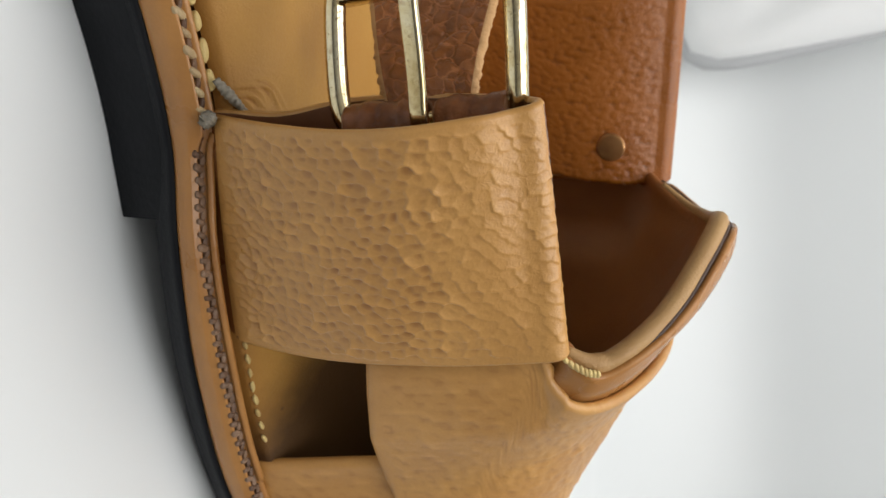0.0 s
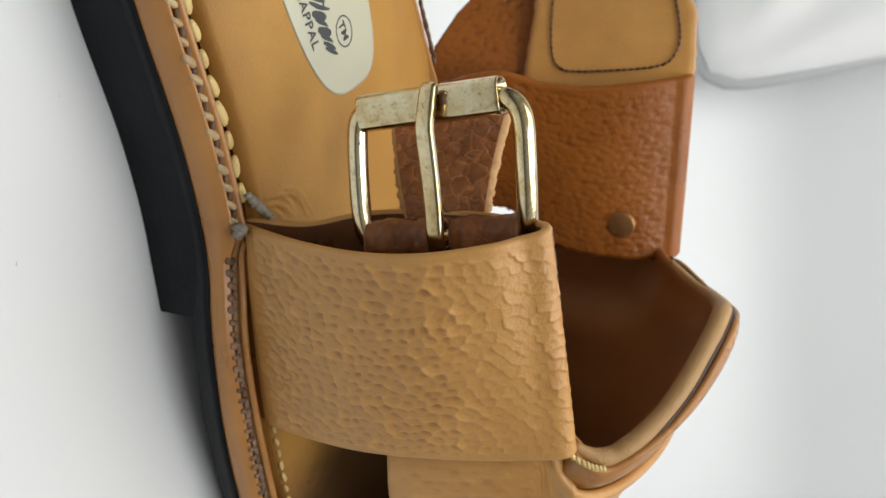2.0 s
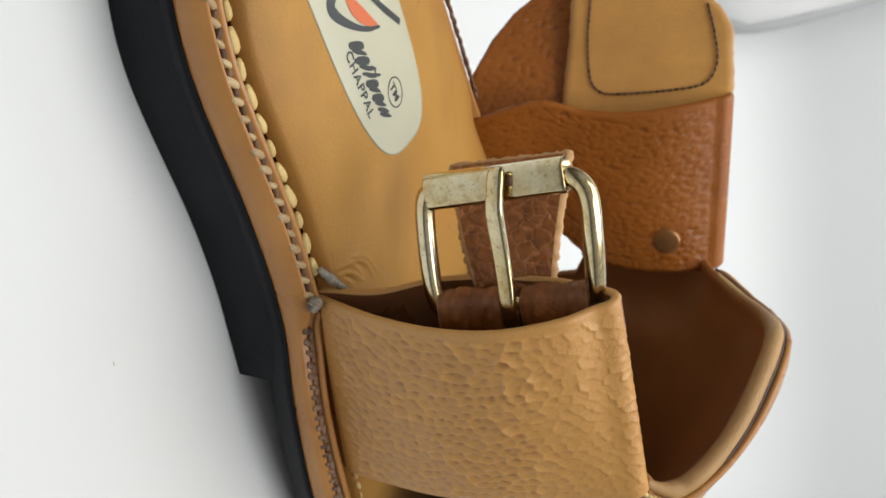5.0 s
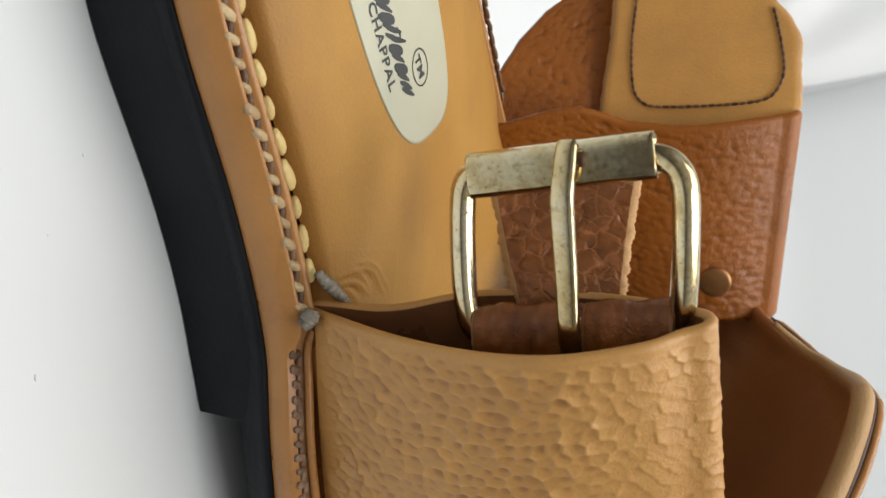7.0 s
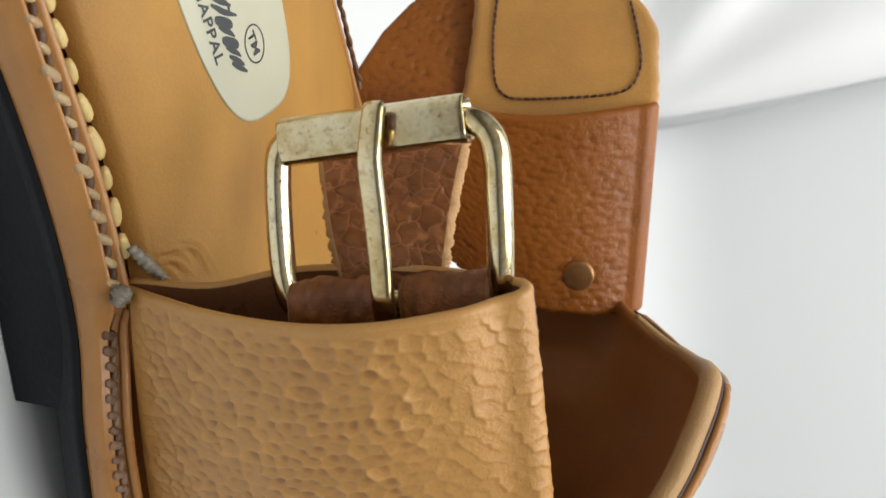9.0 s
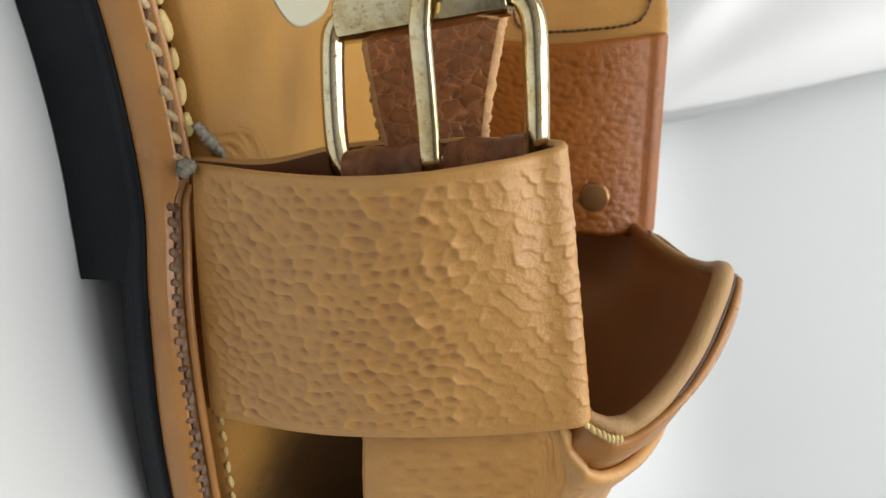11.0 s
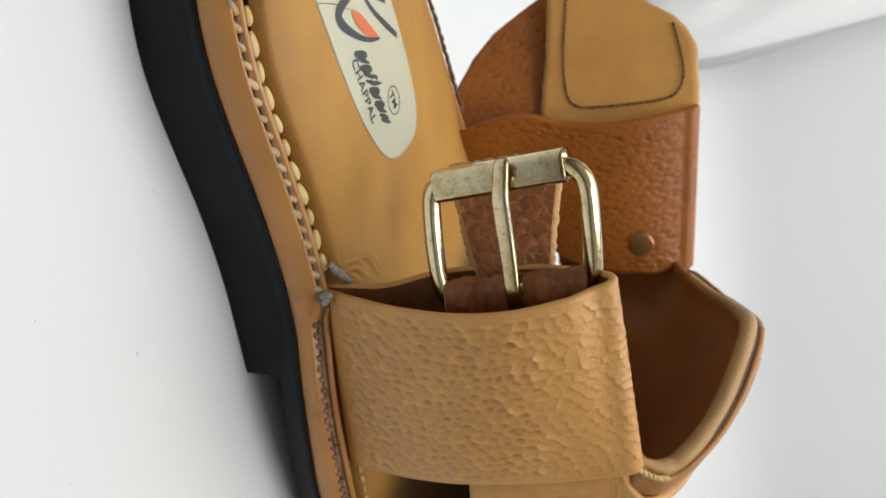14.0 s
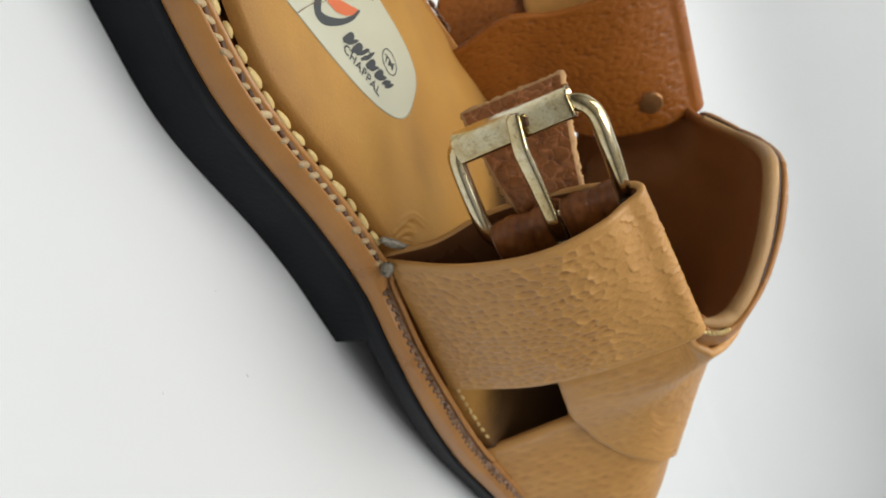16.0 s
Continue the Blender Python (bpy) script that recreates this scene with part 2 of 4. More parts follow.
M_LABEL = plain("cream_label", (0.475, 0.470, 0.350), 0.38, mottle=0.05, scale=120.0)
M_INK = plain("charcoal_print", (0.035, 0.042, 0.045), 0.45)
M_ORANGE = plain("orange_print", (0.58, 0.135, 0.045), 0.45)
M_KNOT = plain("grey_waxed_knot", (0.27, 0.24, 0.185), 0.4, mottle=0.45, scale=700.0)
M_BAG = plain("white_plastic", (0.74, 0.75, 0.75), 0.35, mottle=0.03, scale=20.0)
M_EDGE_SHADE = plain("grey_edge_shade", (0.42, 0.43, 0.44), 0.6)
M_BRONZE = plain("antique_bronze", (0.38, 0.19, 0.07), 0.3, metal=0.6, mottle=0.3, scale=400.0)
M_FLOOR = plain("white_sheet", (0.640, 0.662, 0.665), 0.45, mottle=0.025, scale=9.0)
M_DUST = plain("grey_dust", (0.62, 0.62, 0.61), 0.9)

# ---- shape helpers, in millimetres of the sandal ----
MM = 0.001


def curve(points, n, closed=False):
    """n points along a smooth curve through the given ones."""
    p = np.array(points, float)
    m = len(p)
    out = []
    for t in np.linspace(0, m if closed else m - 1, n, endpoint=not closed):
        i = min(int(t), m - 1 if closed else m - 2)
        f = t - i
        a, b, c, d = (p[(i + k) % m] if closed else p[min(max(i + k, 0), m - 1)] for k in (-1, 0, 1, 2))
        out.append(0.5 * (2 * b + (c - a) * f + (2 * a - 5 * b + 4 * c - d) * f * f + (3 * b - a - 3 * c + d) * f ** 3))
    return np.array(out)


def even(points, n):
    """The same line, with n points evenly spaced."""
    p = np.array(points, float)
    s = np.r_[0, np.cumsum(np.linalg.norm(np.diff(p, axis=0), axis=1))]
    t = np.linspace(0, s[-1], n)
    return np.stack([np.interp(t, s, p[:, k]) for k in range(p.shape[1])], 1)


def normals(g):
    du, dv = np.gradient(g, axis=0), np.gradient(g, axis=1)
    n = np.cross(du, dv)
    return n / np.maximum(np.linalg.norm(n, axis=2), 1e-9)[..., None]


def part(name, bm, mat, parent=None, label="", smooth=True):
    """Links a bmesh as one mesh object under a thing or a part."""
    mesh = bpy.data.meshes.new(name)
    bm.to_mesh(mesh)
    bm.free()
    for m in mat if isinstance(mat, (list, tuple)) else (mat,):
        mesh.materials.append(m)
    if smooth:
        mesh.polygons.foreach_set("use_smooth", [True] * len(mesh.polygons))
    ob = new(name, mesh)
    ob.parent = parent
    return tagged(ob, label)


def sheet(g, thick, edge_mat=0, fray=0.0, low_mat=0, lengths=None, back=None, pits=None, foot=0):
    """A sheet of leather over the grid g, thick millimetres deep below it, with rounded rims; pits: how deep its grain is pressed at each place."""
    g = np.asarray(g, float)
    n = normals(g)
    nu, nv = g.shape[:2]
    bm = bmesh.new()
    grain = bm.verts.layers.float.new("grain")
    side = np.concatenate([np.zeros((nu, 1)), np.cumsum(np.linalg.norm(np.diff(g, axis=1), axis=2), axis=1)], 1)
    along = np.concatenate([np.zeros((1, nv)), np.cumsum(np.linalg.norm(np.diff(g, axis=0), axis=2), axis=0)], 0)
    if lengths is not None:
        side, along = lengths
    where = {}
    top = [[bm.verts.new(g[i, j] * MM) for j in range(nv)] for i in range(nu)]
    low = [[bm.verts.new((g[i, j] - thick * n[i, j]) * MM) for j in range(nv)] for i in range(nu)]
    if pits is not None:
        for line, depths in zip(top, np.broadcast_to(pits, (nu, nv))):
            for v, depth in zip(line, depths):
                v[grain] = depth
    for i in range(nu - 1):
        for j in range(nv - 1):
            face = bm.faces.new((top[i][j], top[i + 1][j], top[i + 1][j + 1], top[i][j + 1]))
            if back is not None and j >= back:
                face.material_index = low_mat
            elif j < foot:
                face.material_index = 2
            bm.faces.new((low[i][j], low[i][j + 1], low[i + 1][j + 1], low[i + 1][j])).material_index = low_mat
    ring = [(i, 0) for i in range(nu)] + [(nu - 1, j) for j in range(1, nv)] + [(i, nv - 1) for i in range(nu - 2, -1, -1)] + [(0, j) for j in range(nv - 2, 0, -1)]
    mids, rough = [], 0.0
    for i, j in ring:
        rough = 0.55 * rough + random.uniform(-0.7, 0.7)
        inner = g[min(max(i, 1), nu - 2), min(max(j, 1), nv - 2)]
        out = g[i, j] - inner
        out -= n[i, j] * (out @ n[i, j])
        out /= max(np.linalg.norm(out), 1e-9)
        mids.append([bm.verts.new((g[i, j] - n[i, j] * thick * (d + fray * random.uniform(-0.3, 0.3)) + out * thick * (o + fray * (rough + random.uniform(-0.35, 0.35)))) * MM) for d, o in ((0.18, 0.3), (0.5, 0.42), (0.82, 0.3))])
    m = len(ring)
    for k in range(m):
        (i, j), (p, q) = ring[k], ring[(k + 1) % m]
        line_a, line_b = [top[i][j], *mids[k], low[i][j]], [top[p][q], *mids[(k + 1) % m], low[p][q]]
        for a in range(4):
            bm.faces.new((line_a[a], line_a[a + 1], line_b[a + 1], line_b[a])).material_index = edge_mat
    # lengths along the sheet, in millimetres, for the leather's grain
    for i in range(nu):
        for j in range(nv):
            where[top[i][j]] = where[low[i][j]] = (side[i, j], along[i, j])
    for (i, j), line in zip(ring, mids):
        for v in line:
            where[v] = (side[i, j], along[i, j])
    uv = bm.loops.layers.uv.new("lengths")
    for f in bm.faces:
        for loop in f.loops:
            loop[uv].uv = where[loop.vert]
    bmesh.ops.recalc_face_normals(bm, faces=bm.faces)
    return bm


def tube(points, radius, sides=10, caps=True, flat=1.0, up=None, closed=False, square=1.0):
    """A round bar along points; radius may vary along it; flat squeezes it along the side axis; square below 1 flattens its faces."""
    p = np.array(points, float)
    n = len(p)
    r = np.broadcast_to(np.asarray(radius, float), (n,))
    bm = bmesh.new()
    tan = np.gradient(p, axis=0)
    if closed:
        tan[0] = tan[-1] = p[1] - p[-2]
    tan /= np.linalg.norm(tan, axis=1)[:, None]
    side = np.cross(tan[0], up if up is not None else (0.3, 0.2, 1))
    rings = []
    for i in range(n):
        if up is not None:
            side = np.cross(tan[i], up)
        side = side - tan[i] * (side @ tan[i])
        side /= np.linalg.norm(side)
        other = np.cross(tan[i], side)
        rings.append([bm.verts.new((p[i] + r[i] * (math.copysign(abs(math.cos(a)) ** square, math.cos(a)) * side + flat * math.copysign(abs(math.sin(a)) ** square, math.sin(a)) * other)) * MM) for a in np.linspace(0, 2 * math.pi, sides, endpoint=False)])
    for a, b in zip(rings, rings[1:]):
        for k in range(sides):
            bm.faces.new((a[k], a[(k + 1) % sides], b[(k + 1) % sides], b[k]))
    if caps and not closed:
        bm.faces.new(rings[0][::-1])
        bm.faces.new(rings[-1])
    bmesh.ops.recalc_face_normals(bm, faces=bm.faces)
    return bm


def pebbles(a, b, size=(2.6, 1.75), seed=1, tilt=(0.0, 0.0), bowl=0.4, sharp=9.0):
    """Relief of pebbled leather over lengths a and b: cells of uneven size, each a tilted plate, dished (bowl over 0) or domed (below
    0), that meets its neighbours at a crease. Returns heights, and how deep each place lies in its pit."""
    r = np.random.RandomState(seed)
    jit = r.rand(64, 64, 6)
    p, q = a / size[0], b / size[1]
    p = p + 0.16 * np.sin(q * 0.9 + 0.4) + 0.2 * np.sin(q * 0.31 + p * 0.23)
    q = q + 0.22 * np.sin(p * 0.37 + 1.0) + 0.12 * np.sin(p * 1.1 + q * 0.4)
    j0 = np.floor(q).astype(int)
    total, weight = np.zeros(p.shape), np.zeros(p.shape)
    for dj in (-2, -1, 0, 1, 2):
        row = j0 + dj
        half = 0.5 * (row % 2)
        i0 = np.floor(p - half).astype(int)
        for di in (-1, 0, 1):
            k = jit[(i0 + di) % 64, row % 64]
            x, y = p - (i0 + di + half + 0.5 + 0.7 * (k[..., 0] - 0.5)), q - (row + 0.5 + 0.7 * (k[..., 1] - 0.5))
            d = x * x + y * y
            w = np.exp(-sharp * d * (0.8 + 0.4 * k[..., 3]))
            lean = 0.35 + 0.95 * k[..., 2]
            total += w * (lean * (tilt[0] * x + tilt[1] * y) + bowl * lean * d + 0.1 * (k[..., 4] - 0.5))
            weight += w
    h = total / np.maximum(weight, 1e-9)
    h = h - h.mean()
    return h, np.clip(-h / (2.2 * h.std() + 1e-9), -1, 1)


def smooth01(x):
    x = np.clip(x, 0, 1)
    return x * x * (3 - 2 * x)


def emboss(g, depth, mask=1.0, size=(2.6, 1.75), seed=1, at=None, **style):
    """Presses the pebbles into a grid, with lengths measured along its own lines or given in at. Returns the grid and its pits."""
    if at is None:
        b = np.cumsum(np.r_[0, np.linalg.norm(np.diff(g, axis=0), axis=2).mean(1)])
        a = np.concatenate([np.zeros((len(g), 1)), np.cumsum(np.linalg.norm(np.diff(g, axis=1), axis=2), axis=1)], 1)
        at = (a, np.broadcast_to(b[:, None], a.shape))
    h, pits = pebbles(*at, size, seed, **style)
    return g + normals(g) * (h * depth * mask)[..., None], pits * np.minimum(mask, 1)


# The sandal's own axes: u towards the toe, v across to its far side.
AX = np.array([0.41, -0.912, 0.0])
AY = np.array([0.912, 0.41, 0.0])


def shoe(u, v, z):
    return AX * u + AY * v + np.array([0, 0, z])


def drop(u):
    """How far the sole has come down from the heel's height."""
    t = np.clip((u + 12) / 70.0, 0, 1)
    w = np.clip((u - 55) / 50.0, 0, 1)
    return -7.8 * t * t * (3 - 2 * t) - 1.0 * w * w * (3 - 2 * w)


def rise(v):
    """How far the inner side is banked up under the arch of the foot."""
    t = np.clip((v - 30) / 40.0, 0, 1)
    return 11.5 * t * t * (3 - 2 * t)


# ---- setting ----
def build_setting():
    bm = bmesh.new()
    # one sheet: floor, a rounded bend and the rising backdrop
    profile = [(-1.0, 0), (-0.5, 0), (0.0, 0), (0.2, 0), (0.36, 0)] + [(0.36 + 0.10 * math.sin(a), 0.10 - 0.10 * math.cos(a)) for a in np.linspace(0.12, math.pi / 2, 14)] + [(0.46, 0.35), (0.46, 0.55)]
    cols = [[bm.verts.new((x, y, z)) for x, z in profile] for y in np.linspace(-0.9, 0.9, 13)]
    for a, b in zip(cols, cols[1:]):
        for k in range(len(profile) - 1):
            bm.faces.new((a[k], a[k + 1], b[k + 1], b[k]))
    bmesh.ops.recalc_face_normals(bm, faces=bm.faces)
    tagged(part("floor", bm, M_FLOOR, smooth=True), "white seamless sheet that bends up into a backdrop", "floor", kind="structure")


build_setting()


def build_bag():
    """A puffed white plastic bag with pleats running from its corner."""
    bm = bmesh.new()
    nu, nv = 72, 40
    rows = []
    c, half = np.array([0.418, 0.252, 0.175]), np.array([0.034, 0.152, 0.138])
    for i in range(nv + 1):
        th = -math.pi / 2 + math.pi * i / nv
        row = []
        for j in range(nu):
            ph = 2 * math.pi * j / nu
            y, z, x = math.cos(th) * math.cos(ph), math.cos(th) * math.sin(ph), math.sin(th)
            k = (abs(y) ** 11 + abs(z) ** 11) ** (1 / 11) / max(math.hypot(y, z), 1e-6)
            k = 1 / k if math.hypot(y, z) > 1e-6 else 1
            q = np.array([x, y * k, z * k])
            r = math.hypot(q[1] + 1, q[2] + 1)
            ang = math.atan2(q[2] + 1, q[1] + 1)
            q[0] *= 1 - 0.6 * math.exp(-r * 0.9) * (0.5 + 0.5 * math.cos(ang * 11))
            p = c + half * q
            row.append(bm.verts.new(p + np.array([0.097, 0.15, 0]) * (p[2] - 0.08)))
        rows.append(row)
    for a, b in zip(rows, rows[1:]):
        for j in range(nu):
            bm.faces.new((a[j], a[(j + 1) % nu], b[(j + 1) % nu], b[j]))
    bmesh.ops.remove_doubles(bm, verts=bm.verts, dist=0.0004)
    bmesh.ops.recalc_face_normals(bm, faces=bm.faces)
    bag = tagged(new("plastic_bag"), "puffed white plastic bag with pleats, its edge shade built as a grey tube", "bag")
    part("body", bm, M_BAG, bag)
    # added grey tube in place of the dark shade along the bag's edge
    seam = []
    for j in range(120):
        ph = 2 * math.pi * j / 120
        y, z = math.cos(ph), math.sin(ph)
        k = 1 / (abs(y) ** 11 + abs(z) ** 11) ** (1 / 11)
        p = c + half * np.array([0.05, y * k, z * k])
        seam.append((p + np.array([0.097, 0.15, 0]) * (p[2] - 0.08)) / MM)
    thin = [0.8 + 4.2 * (1 - float(smooth01((p[2] - 75) / 110))) for p in seam + seam[:1]]
    part("seam", tube(seam + seam[:1], thin, 8, closed=True), M_EDGE_SHADE, bag, "added grey tube that stands in for the shade along the bag's edge")


build_bag()

# ---- the sandal ----
sandal = tagged(new("sandal"), "tan leather buckled sandal with black rubber sole on white sheet", "sandal")

OUTLINE = [(-82, 7), (-62, 1.5), (-33, 2.2), (-14, 0.6), (2, -3.8), (20, -5.3), (40, -4.3), (60, -2.6), (90, 1), (125, 11), (147, 28), (152, 48), (138, 72), (100, 87), (50, 89), (10, 79), (-25, 71), (-60, 66), (-90, 59), (-107, 45), (-112, 32), (-104, 17)]
EDGE = curve(OUTLINE, 190, closed=True)


def inset(line, d):
    t = np.roll(line, -1, 0) - np.roll(line, 1, 0)
    t /= np.linalg.norm(t, axis=1)[:, None]
    return line + d * np.stack([-t[:, 1], t[:, 0]], 1)


def dip(u, v):
    """How much lower the welt's lip lies beside the side tunnel than round the heel."""
    return 2.05 * float(smooth01((u + 15) / 5) * (1 - 0.5 * smooth01((u - 2) / 30))) if v < 38 else 0.0


def slab(levels, cap=True):
    """A closed slab from rings of (inset, height over the dropping sole)."""
    bm = bmesh.new()
    rings = []
    for d, z in levels:
        ring = inset(EDGE, d)
        rings.append([bm.verts.new(shoe(u, v, z - dip(u, v) * min(max((z - 19) / 2, 0), 1) + drop(u) + rise(v) * max(0, z - 15) / 7) * MM) for u, v in ring])
    m = len(EDGE)
    for a, b in zip(rings, rings[1:]):
        for k in range(m):
            bm.faces.new((a[k], a[(k + 1) % m], b[(k + 1) % m], b[k]))
    if cap:
        for ring in (rings[0], rings[-1]):
            bm.faces.new(ring)
    bmesh.ops.recalc_face_normals(bm, faces=bm.faces)
    return bm


def build_sole():
    outsole = part("outsole", slab([(3.4, 8.8), (2.4, 9.0), (1.2, 11.0), (0.3, 13.3), (-0.3, 14.2), (-0.2, 14.8), (0.6, 15.2)]), M_RUBBER, sandal, "black rubber outsole")
    # heel block: the part of the outline behind the breast
    bm = bmesh.new()
    rings = []
    for d, z in ((2.7, 0.0), (2.2, 0.3), (1.8, 4.0), (0.7, 12.8)):
        ring = [(u, v + (1.3 * float(smooth01((u + 12) / 12)) * (1 - z / 14) if v < 30 else 0.0)) for u, v in inset(EDGE, d) if u < 0.01]
        k = max(range(len(ring)), key=lambda i: np.hypot(*(np.array(ring[i]) - ring[i - 1])))
        ring = ring[k:] + ring[:k]
        a, b = np.array(ring[0]), np.array(ring[-1])
        if a[1] < b[1]:
            ring = ring[::-1]
        first, last = ring[0], ring[-1]
        ring = [(0.0, first[1])] + ring + [(0.0, last[1])]
        ring = even(ring, 120)
        rings.append([bm.verts.new(shoe(u, v, z) * MM) for u, v in ring])
    for a, b in zip(rings, rings[1:]):
        for k in range(len(a)):
            bm.faces.new((a[k], a[(k + 1) % len(a)], b[(k + 1) % len(a)], b[k]))
    bm.faces.new(rings[0])
    bm.faces.new(rings[-1])
    bmesh.ops.recalc_face_normals(bm, faces=bm.faces)
    part("heel", bm, M_RUBBER, sandal, "black rubber heel block", smooth=False)
    part("midsole", slab([(0.8, 15.0), (0.1, 15.3), (-0.4, 16.4), (-0.45, 18.7), (-0.25, 19.5), (0.3, 21.2), (0.5, 21.6), (0.75, 21.6), (0.95, 20.7), (2.15, 20.5), (2.45, 21.8), (2.9, 22.5), (3.3, 22.4), (3.65, 20.6), (5.4, 20.0)]), M_WELT, sandal, "tan leather midsole with a burnished edge")
    return outsole


build_sole()


def bed_height(u, v):
    soft = 2.2 * math.log1p(math.exp(min((v - 5) / 2.2, 40)))
    return 24.0 + 5.5 * (1 - math.exp(-soft / 11.0)) + 0.08 * (v - 5) + drop(u)


def edge_span(depth, u):
    """The sole's width at u: its near and far v, at that inset from the edge."""
    ring = inset(EDGE, depth)
    near = ring[ring[:, 1] < 38]
    far = ring[ring[:, 1] >= 38]
    near, far = near[np.argsort(near[:, 0])], far[np.argsort(far[:, 0])]
    return float(np.interp(u, near[:, 0], near[:, 1])), float(np.interp(u, far[:, 0], far[:, 1]))


def build_footbed():
    bm = bmesh.new()
    edge_tone = bm.verts.layers.float.new("grain")
    rows = []
    for q in np.linspace(0, math.pi, 130):
        u = 19.0 - 125.5 * math.cos(q)
        a, b = edge_span(4.7, u)
        a += 1.8 * float(smooth01((u + 13) / 4) * smooth01((24 - u) / 4))
        b += 3.5 * float(smooth01((-20 - u) / 12) * smooth01((u + 100) / 8))
        row = []
        for k in np.r_[0, 0.003, 0.006, 0.012, 0.02, 0.03, 0.04, np.linspace(0.05, 0.95, 46), 0.96, 0.97, 0.98, 0.988, 0.994, 0.997, 1]:
            v = a + (b - a) * k
            d = min(k, 1 - k) * (b - a)
            lip = -2.4 * max(0, 1 - d / 0.45) - 0.9 * max(0, 1 - d / 6.5) ** 2.5
            row.append(bm.verts.new(shoe(u, v, bed_height(u, v) + lip) * MM))
            # the colour is darker and more orange along the sewn edge
            row[-1][edge_tone] = 0.2 + 0.5 * math.exp(-d / 2.6) + 0.2 * math.exp(-d / 0.7)
        rows.append(row)
    for p, q in zip(rows, rows[1:]):
        for k in range(len(p) - 1):
            bm.faces.new((p[k], p[k + 1], q[k + 1], q[k]))
    bmesh.ops.recalc_face_normals(bm, faces=bm.faces)
    part("footbed", bm, M_BED, sandal, "smooth golden tan leather footbed, creased and stained, with shade painted in towards the toes")


build_footbed()


def build_folds():
    """Creases of the footbed's leather where the strap is sewn in."""
    folds = [
        [(-2.5, 20.1), (-0.1, 21.4), (2.5, 22.0), (4.9, 21.7)], [(-1.9, 19.7), (0.7, 20.1), (2.9, 19.7), (5.1, 18.0)],
        [(-0.5, 20.7), (2.1, 21.4), (3.9, 20.4), (5.3, 18.5)], [(0.8, 22.4), (3.5, 23.1), (6.1, 22.3), (8.2, 20.2), (9.8, 18.5)],
        [(3.0, 22.7), (5.5, 21.5), (7.0, 19.8), (8.5, 18.0)], [(-2.4, 19.7), (-0.2, 18.5), (1.7, 17.0)], [(-1.4, 20.1), (1.1, 18.9), (3.3, 17.0)],
    ]
    xs, ys = np.linspace(-6, 14, 130), np.linspace(13.5, 27, 90)
    gx, gy = np.meshgrid(xs, ys, indexing="ij")
    height, pits = np.zeros(gx.shape), np.zeros(gx.shape)
    for k, fold in enumerate(folds):
        line = even(curve(fold, 40), 40)
        gaps = np.hypot(gx[..., None] - line[:, 0], gy[..., None] - line[:, 1])
        near, at = gaps.min(-1), gaps.argmin(-1) / 39.0
        taper = np.clip(np.sin(np.pi * (0.08 + 0.84 * at)), 0, 1) * (0.8 + 0.25 * math.sin(k * 2.1))
        height += taper * (0.34 * np.exp(-(near / 0.42) ** 2))
        side = (gy - line[gaps.argmin(-1), 1]) * 0.9 - (gx - line[gaps.argmin(-1), 0]) * 0.25
        # darker colour along one side of each fold
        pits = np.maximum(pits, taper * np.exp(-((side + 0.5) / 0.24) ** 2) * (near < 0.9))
    frame_in = smooth01(np.minimum(gx + 6, 14 - gx) / 3.0) * smooth01(np.minimum(gy - 13.5, 27 - gy) / 2.5)
    g, edge_tone = np.zeros((*gx.shape, 3)), np.zeros(gx.shape)
    for i in range(len(xs)):
        for j in range(len(ys)):
            x, y = gx[i, j], gy[i, j]
            u, v = float(AX[:2] @ (x, y)), float(AY[:2] @ (x, y))
            a, _ = edge_span(4.7, u)
            d = v - a - 1.8 * float(smooth01((u + 13) / 4) * smooth01((24 - u) / 4))
            if d < 0.6:
                x, y, v, d = x + AY[0] * (0.6 - d), y + AY[1] * (0.6 - d), v + 0.6 - d, 0.6 - 0.02 * (0.6 - d)
            edge_tone[i, j] = 0.2 + 0.5 * math.exp(-d / 2.6)
            lip = -0.9 * max(0, 1 - d / 6.5) ** 2.5
            g[i, j] = x, y, bed_height(u, v) + lip - 0.3 + min(frame_in[i, j], float(smooth01((d - 0.6) / 1.2))) * (0.36 + height[i, j])
    part("footbed_folds", sheet(g, 0.2, pits=np.maximum(pits * frame_in, edge_tone)), M_BED, sandal, "wrinkled leather where the strap enters the footbed")


build_folds()

# ---- stitching along the welt ----
def stitch_mesh():
    bm = bmesh.new()
    bmesh.ops.create_uvsphere(bm, u_segments=8, v_segments=6, radius=1.0)
    for v in bm.verts:
        v.co = Vector((v.co.z * 1.6, v.co.x, v.co.y)) * MM
        v.co.y += 0.0003 * math.sin(v.co.x * 1500)
    mesh = bpy.data.meshes.new("stitch")
    bm.to_mesh(mesh)
    bm.free()
    mesh.polygons.foreach_set("use_smooth", [True] * len(mesh.polygons))
    mesh.materials.append(M_THREAD)
    return mesh


STITCH = stitch_mesh()
midsole = [o for o in sandal.children if o.name == "midsole"][0]
rng = random.Random(4)


